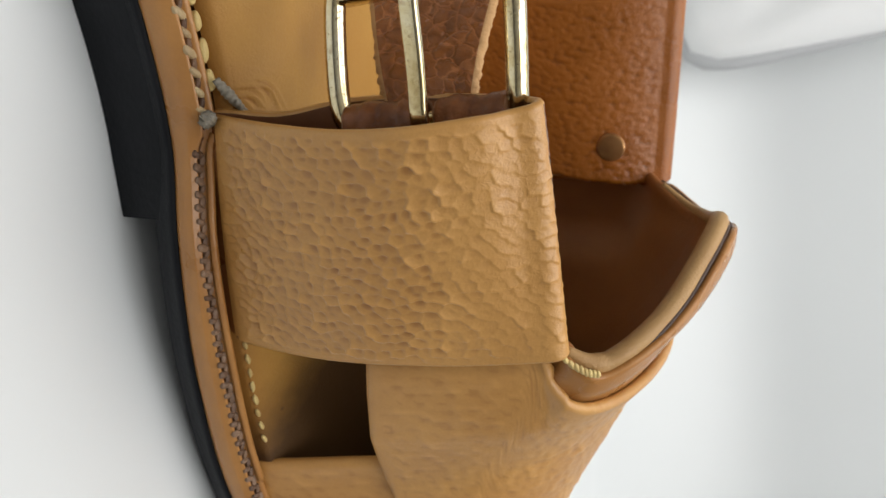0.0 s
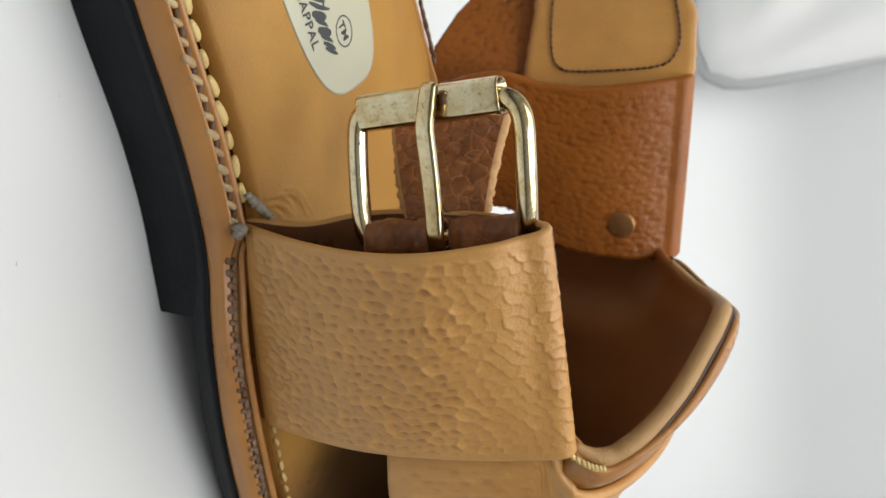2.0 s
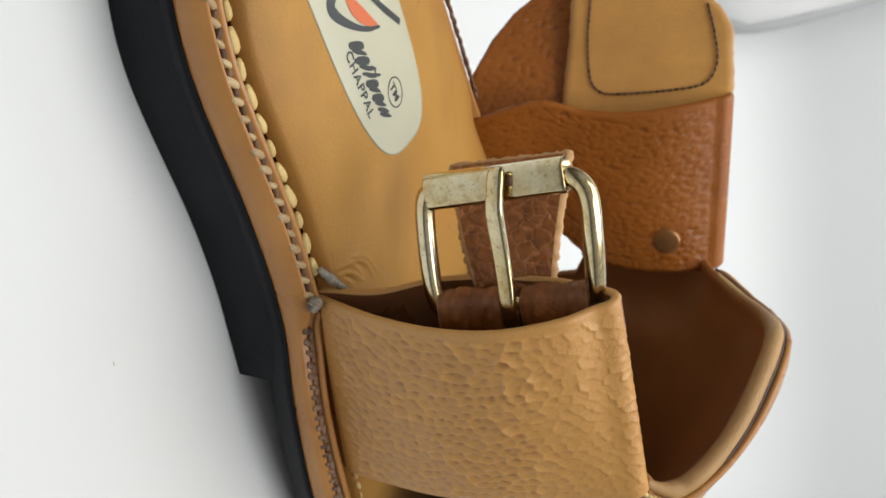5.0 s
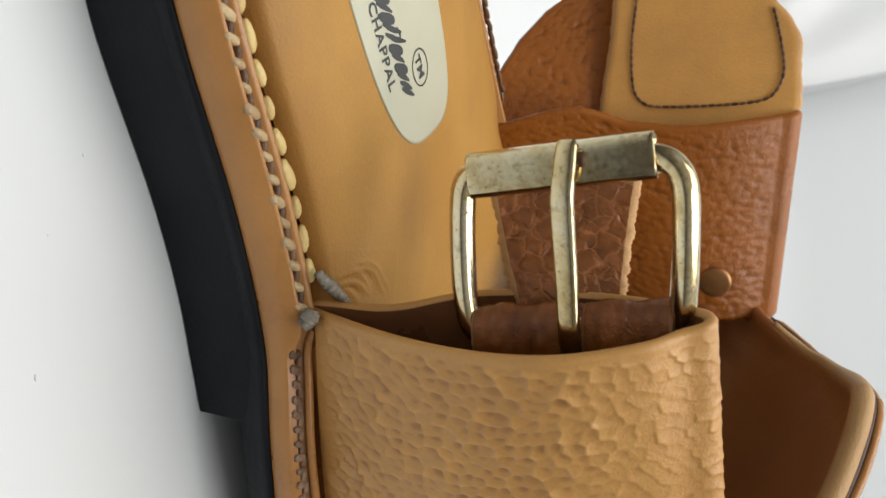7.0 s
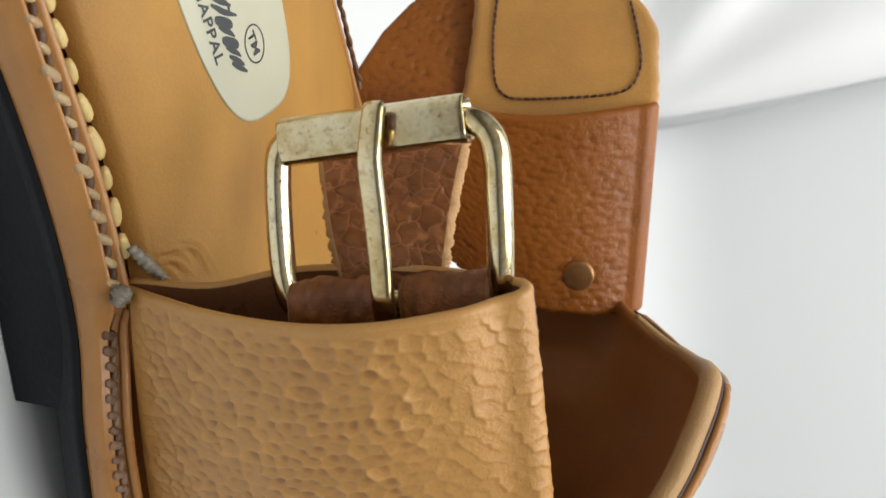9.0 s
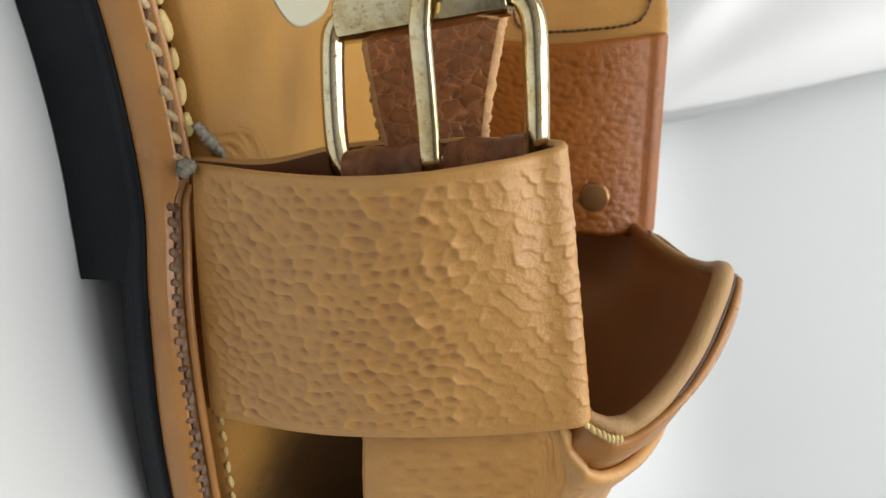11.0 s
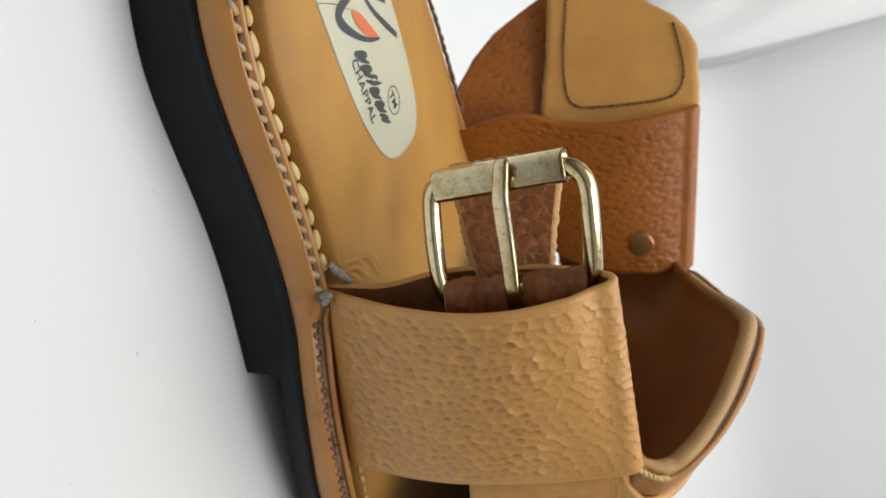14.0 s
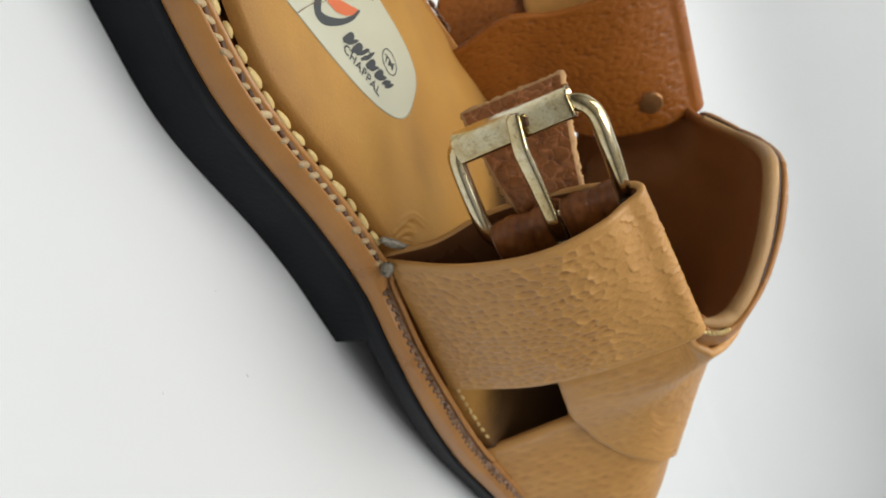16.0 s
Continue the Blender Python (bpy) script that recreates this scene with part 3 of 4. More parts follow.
def stitch_row(depth, z, u0, u1, step, size, mat, turn=0.0, far=False, shift=0.0, low=0.0):
    """A row of stitches that follows the sole's edge at that inset."""
    ring = inset(EDGE, depth)
    keep = [p for p in ring if u0 <= p[0] <= u1 and ((p[1] > 40) if far else (p[1] < 34))]
    keep.sort(key=lambda p: p[0])
    keep = np.array(keep)
    length = np.linalg.norm(np.diff(keep, axis=0), axis=1).sum()
    pts = even(keep, max(3, int(length / step)))
    for a, b in zip(pts, pts[1:]):
        m = a + (b - a) * (0.5 + shift)
        d = shoe(*(b - a), drop(b[0]) - drop(a[0]))
        ob = new("stitch", STITCH)
        ob.parent = midsole
        k = rng.uniform(0.78, 1.18)
        rot = Vector(d).to_track_quat("X", "Z") @ Euler((rng.uniform(-.3, .3), rng.uniform(-.08, .08), radians(turn + rng.uniform(-7, 7)))).to_quaternion()
        ob.matrix_local = Matrix.LocRotScale(Vector(shoe(m[0], m[1] + rng.uniform(-.12, .12), z - low * dip(m[0], m[1]) + drop(m[0]) + rise(m[1]) + rng.uniform(-.1, .1))) * MM, rot, Vector((size[0] * k, size[1] * k, size[2])))
        if mat is not M_THREAD:
            ob.material_slots[0].link, ob.material_slots[0].material = "OBJECT", mat


stitch_row(1.5, 21.35, -100, -15, 3.0, (0.98, 0.8, 0.75), M_THREAD, 30)
stitch_row(1.9, 21.25, -100, -15, 3.0, (0.85, 0.62, 0.7), M_PATCHTHREAD, -35, shift=0.5)
stitch_row(3.85, 22.25, -100, -19, 4.4, (1.3, 0.95, 0.95), M_YELLOW, -14)
stitch_row(1.05, 21.5, -12, 95, 2.2, (0.68, 0.78, 0.6), M_BEAD, 40, low=1.0)
stitch_row(1.85, 21.5, -12, 95, 2.2, (0.68, 0.7, 0.6), M_BEAD, -40, shift=0.5, low=1.0)
stitch_row(5.3, 23.2, 22, 50, 2.7, (0.72, 0.5, 0.45), M_YELLOW, 0)
stitch_row(1.7, 23.4, -98, -26, 2.4, (1.0, 0.5, 0.45), M_GROOVE, 10, far=True)
stitch_row(1.0, 22.9, -98, -26, 2.4, (1.1, 0.55, 0.5), M_BEAD, -8, far=True, shift=0.5)


def build_knots():
    for pts, r in (([(-5.5, 14.4, 22.2), (-5.4, 15.4, 23.0), (-4.6, 16.3, 23.2)], [0.9, 1.35, 0.85]), ([(-5.0, 21.8, 24.3), (-3.9, 20.6, 25.0), (-2.0, 18.9, 25.7), (0.9, 17.1, 26.3)], [0.55, 0.95, 0.75, 0.35])):
        bm = tube(even(curve(pts, 40), 30), np.interp(np.linspace(0, 1, 30), np.linspace(0, 1, len(r)), r) * (1 + 0.16 * np.sin(np.arange(30) * 1.7)), 12)
        for v in bm.verts:
            v.co += Vector((rng.uniform(-1, 1), rng.uniform(-1, 1), rng.uniform(-1, 1))) * 0.00012
        part("thread_knot", bm, M_KNOT, sandal, "grey waxed thread knot at the strap's corner")
    bm = bmesh.new()
    lines = []
    for d in (0.5, 1.4, 2.35):
        side = np.array(sorted([p for p in inset(EDGE, d) if -16 <= p[0] <= 97 and p[1] < 30], key=lambda p: p[0]))
        us = np.linspace(-13, 95, 90)
        lines.append([bm.verts.new(shoe(u, float(np.interp(u, side[:, 0], side[:, 1])), 21.05 - dip(u, 0) + drop(u)) * MM) for u in us])
    for p, q in zip(lines, lines[1:]):
        for k in range(89):
            bm.faces.new((p[k], p[k + 1], q[k + 1], q[k]))
    bmesh.ops.recalc_face_normals(bm, faces=bm.faces)
    part("stitch_channel", bm, M_GROOVE, midsole, "dark worn stitching channel")
    ring = np.array(sorted([p for p in inset(EDGE, 2.9) if -14 <= p[0] <= 58 and p[1] < 30], key=lambda p: p[0]))
    line = [shoe(u, v, 22.5 - dip(u, v) + drop(u)) for u, v in ring]
    part("welt_ridge", tube(even(line, 40), 0.72, 10), M_WELT, sandal, "raised brown leather ridge along the welt")


build_knots()

# ---- vamp: sections across the foot, near base to far base ----
SECTIONS = [
    (22, [(2, 18), (-2.6, 42), (4.6, 73), (14.2, 90), (45, 100), (71, 89.5), (82, 55), (79, 20)]),
    (34, [(0.5, 16), (-1.3, 42), (4.8, 72.5), (15.5, 87), (46, 95.5), (70, 86), (82, 52), (80, 18)]),
    (60, [(0.8, 12), (8.0, 34), (13.5, 56.5), (28, 71), (50, 76.5), (69, 66), (82, 42), (83, 12)]),
    (95, [(2, 11), (6, 30), (14.8, 44.8), (30, 53.3), (50, 55.8), (67, 46), (79, 30), (81, 11)]),
    (125, [(4, 10), (8, 22), (16.8, 32), (31.5, 37.6), (49, 38), (63, 31), (74, 21), (76, 10)]),
    (146, [(22, 9), (24, 12), (30, 14), (38, 15), (46, 15), (54, 14), (60, 12), (62, 9)]),
]
ARCH = [curve(s, 57) for _, s in SECTIONS]
ARCH_U = [u for u, _ in SECTIONS]


def vamp(u, s, lift=0.0):
    """A place on the vamp at u, with s from 0 (near base) to 1 (far base)."""
    k = s * 56
    i = int(min(k, 55))
    pts = [a[i] + (a[i + 1] - a[i]) * (k - i) for a in ARCH]
    c = [(uu, *p) for uu, p in zip(ARCH_U, pts)]
    j = min(max(int(np.searchsorted(ARCH_U, u)) - 1, 0), len(c) - 2)
    f = (u - ARCH_U[j]) / (ARCH_U[j + 1] - ARCH_U[j])
    a, b, c2, d = (np.array(c[min(max(j + q, 0), len(c) - 1)]) for q in (-1, 0, 1, 2))
    p = 0.5 * (2 * b + (c2 - a) * f + (2 * a - 5 * b + 4 * c2 - d) * f * f + (3 * b - a - 3 * c2 + d) * f ** 3)
    tang = np.array([ARCH[j][min(i + 1, 56)] - ARCH[j][max(i - 1, 0)]])[0]
    out = np.array([-tang[1], tang[0]])
    out /= np.linalg.norm(out)
    return shoe(u, p[1] + lift * out[0], p[2] + lift * out[1])


FRONT = curve([(0.1, 20.5), (0.25, 22), (0.275, 25.5), (0.28, 29), (0.285, 32), (0.293, 34.5), (0.312, 38), (0.354, 42), (0.396, 44.4), (0.43, 46), (0.47, 48), (0.53, 50), (0.6, 50), (1.0, 46)], 300)
LOWER = curve([(20, 0.149), (35, 0.145), (49.5, 0.152), (64, 0.172), (70.5, 0.192), (77, 0.22), (84.5, 0.264), (91.5, 0.312), (107.5, 0.404), (118, 0.47)], 160)
RIM = [(0.27, 25.0), (0.304, 28.8), (0.312, 30.2), (0.332, 32.2), (0.348, 33.0), (0.37, 33.4), (0.42, 32.2), (0.457, 30.5), (0.485, 28.0), (0.513, 25.0), (0.541, 22.9), (0.567, 22.4), (0.595, 24.0), (0.615, 25.5), (0.645, 27.6), (0.68, 28.4), (0.70, 28.4), (0.72, 27.0), (0.74, 24.6), (0.76, 23.5), (0.83, 22.5), (0.845, 14.0), (0.876, 13.5), (0.888, 33.0), (1.0, 36.0)]


def rim_u(s):
    return float(np.interp(s, [a for a, _ in RIM], [b for _, b in RIM]))


def build_vamp():
    # tongue with its rolled rim
    ss = np.linspace(0.285, 1.0, 100)
    g = np.array([[vamp(rim_u(s) + t * (78 - rim_u(s)), s, -1.8 + 8.0 * float(smooth01((s - 0.735) / 0.06) * smooth01((46 - rim_u(s) - t * (78 - rim_u(s))) / 9)) - 3.6 * float(smooth01((0.318 - s) / 0.03) * smooth01((36 - rim_u(s) - t * (78 - rim_u(s))) / 6))) for s in ss] for t in np.linspace(0, 1, 30)])
    tongue = part("tongue", sheet(g, 2.2), M_LINING, sandal, "brown leather tongue lining")
    rim = [vamp(rim_u(s) - 0.7, s, -2.6) for s in ss if 0.306 < s < 0.75]
    part("piping", tube(even(curve(rim[::3], 120), 120), np.interp(np.arange(120), [0, 9, 80, 100, 119], [0.9, 1.9, 1.9, 1.25, 0.7]), 12), M_SMOOTH, tongue, "rolled tan leather piping")
    seam = [vamp(rim_u(s) - 0.1, s, -0.9) for s in ss if 0.335 < s < 0.75]
    part("seam", tube(even(curve(seam[::3], 120), 120), np.interp(np.arange(120), [0, 18, 119], [0.15, 0.65, 0.6]), 8), M_DARKTHREAD, tongue, "dark seam under the piping")
    g2 = np.array([[vamp(rim_u(s) + 0.8 + t * 33, s, -0.7 + 1.7 * float(smooth01((s - 0.30) / 0.05) * (1 - smooth01((t - 0.10) / 0.12))) - 4.5 * float(smooth01((0.312 - s) / 0.03) * smooth01((35 - rim_u(s) - t * 33) / 6))) for s in np.linspace(0.278, 0.745, 84)] for t in np.linspace(0, 1, 34)])
    part("tongue_cover", sheet(g2, 1.5), M_COVER, tongue, "smooth tan leather outer face of the tongue")
    # crossing strap on top
    rows, us, sides = [], [], []
    for t in np.linspace(0, 1, 110):
        row = []
        for k in np.linspace(0, 1, 190):
            front = 22.0
            for _ in range(3):
                u = front + t * (118 - front)
                lo = float(np.interp(u, LOWER[:, 0], LOWER[:, 1]))
                s = lo + k * (0.99 - lo)
                front = float(np.interp(s, FRONT[:, 0], FRONT[:, 1]))
            u = front + t * (118 - front)
            us.append(u)
            sides.append(s * 170)
            row.append(vamp(u, s, -2.6 - 1.4 * min(max((31 - u) / 7, 0), 1) * min(max((0.33 - s) / 0.04, 0), 1) + 4.4 * max(min(max((u - 27) / 18, 0), 1), min(max((s - 0.265) / 0.05, 0), 1) * float(smooth01((u - 26) / 6))) + 0.5 * float(smooth01((s - 0.29) / 0.04)) * max(0, 1 - t * (118 - front) / 6)))
        rows.append(row)
    g = np.array(rows)
    kk = np.linspace(0, 1, 190)[None, :]
    at = (np.reshape(sides, (110, 190)), np.reshape(us, (110, 190)))
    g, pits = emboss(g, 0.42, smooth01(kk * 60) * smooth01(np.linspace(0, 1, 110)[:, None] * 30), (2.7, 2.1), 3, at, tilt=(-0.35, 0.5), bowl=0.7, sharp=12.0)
    # dark underside added to cut the light bounced inside
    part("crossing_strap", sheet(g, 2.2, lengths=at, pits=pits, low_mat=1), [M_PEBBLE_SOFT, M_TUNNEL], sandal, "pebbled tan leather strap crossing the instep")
    # lower strap at the toe, carried on unseen to close out light
    g = np.array([[vamp(53.5 + 16 * min(s, 0.3) + 86 * t, s, 0.0) for s in np.linspace(0.0, 1.0, 190)] for t in np.linspace(0, 1, 90)])
    g, pits = emboss(g, 0.18, smooth01(np.linspace(0, 1, 90)[:, None] * 50), (3.4, 2.8), 5, tilt=(-0.3, 0.5), bowl=0.6)
    part("toe_strap", sheet(g, 2.4, pits=pits, low_mat=1), [M_PEBBLE_SOFT, M_TUNNEL], sandal, "pebbled tan leather toe strap")


build_vamp()


def build_rim_stitches():
    tongue = [o for o in sandal.children if o.name == "tongue"][0]
    for k in range(8):
        s = 0.304 + 0.0064 * k
        p, q = vamp(rim_u(s) - 0.3, s, 0.2), vamp(rim_u(s) + 0.9, s + 0.004, 0.7)
        ob = new("stitch", STITCH)
        ob.parent = tongue
        ob.matrix_local = Matrix.LocRotScale(Vector(p) * MM, Vector(q - p).to_track_quat("X", "Z"), Vector((0.6, 0.55, 0.5)))
        ob.material_slots[0].link, ob.material_slots[0].material = "OBJECT", M_YELLOW


build_rim_stitches()


# ---- near side tunnel ----
HEEL_EDGE = [(-2.4, 16.2, 20.5), (-4.6, 15.1, 25.5), (-8.2, 12.7, 37), (-9.6, 11.0, 49), (-9.2, 10.8, 60), (-5.8, 12.1, 69.5), (-3.0, 13.0, 72.8), (-1.4, 13.7, 74.3)]
TOE_EDGE = [(10.0, -21.6, 14.5), (9.2, -23.6, 26), (8.0, -24.6, 36), (8.0, -25.0, 45), (9.4, -25.1, 55), (11.0, -24.9, 63), (12.3, -24.5, 69), (13.4, -24.1, 74.0)]


def build_tunnel():
    ns, nt = 300, 260
    a, b = even(curve(HEEL_EDGE, 240), ns), even(curve(TOE_EDGE, 240), ns)
    rows = []
    s = np.linspace(0, 1, ns)
    inward = np.array([0.93, 0.36, 0.0])
    for t in np.linspace(0, 1, nt):
        bulge = 4 * t * (1 - t)
        line = a * (1 - t) + b * t - np.outer(bulge * (1.5 - 0.3 * s) * np.sin(np.pi * np.clip(s * 0.9 + 0.12, 0, 1)) ** 0.6, inward)
        # roll over the top and down inside
        top = line[-1]
        roll = [top + inward * 3.2 * (1 - math.cos(q)) * 0.9 + np.array([0, 0.7 * (1 - t) * math.sin(q / 2), 3.7 * math.sin(q)]) for q in np.linspace(0.14, math.pi, 30)]
        depth = 13.0 * (1 - 0.75 * t)
        foot = line[0] + inward * 1.9 + np.array([0, 0.9, 1.0]) * (1 - t) ** 2
        down = [roll[-1] * (1 - q) + foot * q + inward * depth * math.sin(q * math.pi) ** 0.8 * 0.45 * (1 - 0.6 * q) - np.array([0, 1.8 * math.exp(-((q - 0.8) / 0.15) ** 2) * (1 - t) ** 2, 0]) for q in np.linspace(0.03, 1, 30)]
        full = even(np.array([*line, *roll, *down[2:]]), 620)
        for _ in range(60):
            full[1:-1] = 0.5 * full[1:-1] + 0.25 * (full[2:] + full[:-2])
        rows.append(np.array([*full[:382], *full[382::9], full[-1]]))
    g = np.array(rows)
    tt, kk = np.linspace(0, 1, nt)[:, None], np.arange(g.shape[1])[None, :]
    mask = smooth01(tt * 40 - 0.4) * smooth01((1 - tt) * 40 / 2.0) * smooth01((kk - 8) / 40) * smooth01((ns + 58 - kk) / 34)
    mask = mask * (1.1 - 0.68 * smooth01((kk / ns - 0.62) / 0.25))
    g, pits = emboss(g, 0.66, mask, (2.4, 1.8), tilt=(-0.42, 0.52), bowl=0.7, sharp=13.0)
    part("side_tunnel", sheet(g, 1.7, low_mat=1, back=318, pits=pits, foot=14), [M_PEBBLE, M_TUNNEL, M_BURNISH_SHADE], sandal, "wide pebbled tan leather side strap folded into a tunnel")


build_tunnel()


# ---- buckle ----
def build_buckle():
    buckle = tagged(new("buckle"), "worn brass roller buckle")
    buckle.parent = sandal
    wire = [(-3.4, 35.0, 50), (-3.6, 35.0, 48.2), (-3.8, 34.0, 46.4), (-3.2, 31.0, 45.5), (-1.8, 24, 44.9), (-0.5, 17.5, 44.8), (0.2, 14.2, 45.6), (0.5, 13.2, 48)]
    wire_r = [(-2.6, 35.8, 68), (-2.6, 36.0, 70.8), (-2.6, 35.0, 73.0), (-2.3, 32.2, 74.3), (-0.8, 26, 74.2), (1.6, 18.8, 73.6), (3.2, 15.4, 72.8), (3.9, 14.6, 70)]
    bar = [wire[-1], (2.2, 13.8, 58), wire_r[-1]]
    part("frame", tube(even(curve(wire + bar[1:2] + wire_r[::-1], 160), 120), 1.75, 16), M_BRASS, buckle)
    part("crossbar", tube(even([(-3.6, 35.0, 48), (-3.0, 35.8, 70)], 4), 1.6, 12), M_BRASS, buckle)
    # rolled sheet sleeve
    a, b = np.array([-3.7, 34.6, 47.0]), np.array([-2.1, 36.4, 70.9])
    bm = bmesh.new()
    rings = []
    d = (b - a) / np.linalg.norm(b - a)
    e1 = np.cross(d, (0, 1, 0))
    e1 /= np.linalg.norm(e1)
    e2 = np.cross(d, e1)
    prof = []
    for q in np.linspace(0, 2 * math.pi, 44, endpoint=False):
        k = 3.05 / (abs(math.cos(q)) ** 3.6 + abs(math.sin(q)) ** 3.6) ** (1 / 3.6)
        prof.append((k * math.cos(q + 0.12), k * math.sin(q + 0.12)))
    for end, scale in ((a, 0.84), (a, 0.95), (a + 0.06 * d, 0.99), (a + 0.3 * d, 1.0), (a + 0.9 * d, 1.0), (b - 0.9 * d, 1.0), (b - 0.3 * d, 1.0), (b - 0.06 * d, 0.99), (b, 0.95), (b, 0.84)):
        rings.append([bm.verts.new((end + scale * (x * e1 + y * e2)) * MM) for x, y in prof])
    order = rings + [rings[0]]
    for p, q in zip(order, order[1:]):
        for k in range(44):
            bm.faces.new((p[k], p[(k + 1) % 44], q[(k + 1) % 44], q[k]))
    bmesh.ops.recalc_face_normals(bm, faces=bm.faces)
    roller = part("roller", bm, M_BRASS, buckle, "flattened brass roller sleeve")
    prong = [(-7.4, 37.7, 60.9), (-8.1, 37.2, 60.9), (-8.3, 35.2, 60.7), (-8.3, 32.6, 60.4), (-8.0, 30.9, 60.2), (-6.9, 28.2, 60.0), (-5.1, 23.5, 59.8), (-3.8, 18.5, 59.7), (-3.0, 14.5, 59.6), (-1.6, 10.5, 59.6)]
    part("prong", tube(even(curve(prong, 80), 60), np.interp(np.arange(60), [0, 1, 8, 16, 20, 40, 54, 59], [0.7, 0.86, 0.88, 0.92, 0.92, 0.88, 0.88, 0.78]), 24, square=0.55, flat=1.62, up=np.array([0, 0, 1.0])), M_BRASS, buckle, "bent brass prong")
    # the slot in the sleeve beside the prong
    bm = bmesh.new()
    bmesh.ops.create_cube(bm, size=1.0)
    bmesh.ops.bevel(bm, geom=bm.edges, offset=0.12, segments=2, affect="EDGES")
    for v in bm.verts:
        v.co = Vector((-5.75 + 0.8 * v.co.x, 35.9 + 1.9 * v.co.y, 62.3 + 0.9 * v.co.z)) * MM
    part("slot", bm, M_GROOVE, roller, "dark slot in the sleeve")


build_buckle()


def build_buckle_strap():
    # glossy strip folded round the buckle's bar, split by the prong
    for lo, hi in ((46.4, 58.6), (61.0, 71.7)):
        rows = []
        for z in np.linspace(lo, hi, 60):
            k = (z - 46) / 26
            c = np.array([0.0 + 4.2 * k, 14.0 + 0.8 * k, z])
            wob = 0.2 * math.sin(z * 0.9 + 0.5) + 0.07 * math.sin(z * 2.3) + 0.03 * math.sin(z * 4.1 + 1)
            row = [c + np.array([x - wob, q, 0]) for q, x in ((-6, -1.2), (-4, -1.9), (-2, -2.7))]
            row += [c + (3.2 + wob) * np.array([-math.cos(q) * 0.95, math.sin(q), 0]) for q in np.linspace(0.2, math.pi - 0.1, 10)]
            row += [c + np.array([2.9, -q, 0]) for q in (1, 4, 8)]
            rows.append(row)
        rows = [even(row, 44) for row in rows]
        g, pits = emboss(np.array(rows), 0.28, 1.0, (3.0, 2.0), 21, bowl=-0.6, sharp=7.0)
        part("buckle_strap", sheet(g, 1.2, edge_mat=1, fray=0.1, pits=pits), [M_GLOSS, M_FRAYED], sandal, "glossy brown leather strip folded round the buckle bar")
    # strap end behind the buckle
    rows = []
    for t in np.linspace(0, 1, 120):
        y = 38.9 - 33 * t
        x = 12.2 - 8.0 * math.sin(min(t * 1.33, 1) * math.pi / 2)
        lo, hi = 45.0 + 6.5 * min(t * 1.46, 1), 66.5 - 2.0 * min(t * 1.46, 1)
        rows.append([(x + 1.3 * (z - 55) / 11, y + 0.5 * (z - 55) / 11, z) for z in np.linspace(lo, hi, 90)])
    edge = smooth01(np.minimum(np.arange(120), 119 - np.arange(120))[:, None] / 5) * smooth01(np.minimum(np.arange(90), 89 - np.arange(90))[None, :] / 5)
    g, pits = emboss(np.array(rows), 0.62, edge, (2.9, 2.4), 9, bowl=-1.1, sharp=15.0, tilt=(0.25, 0.2))
    part("strap_end", sheet(g, 2.3, edge_mat=1, fray=0.12, pits=pits), [M_STRAP, M_RAW], sandal, "brown pebbled strap end with raw frayed edges")


build_buckle_strap()


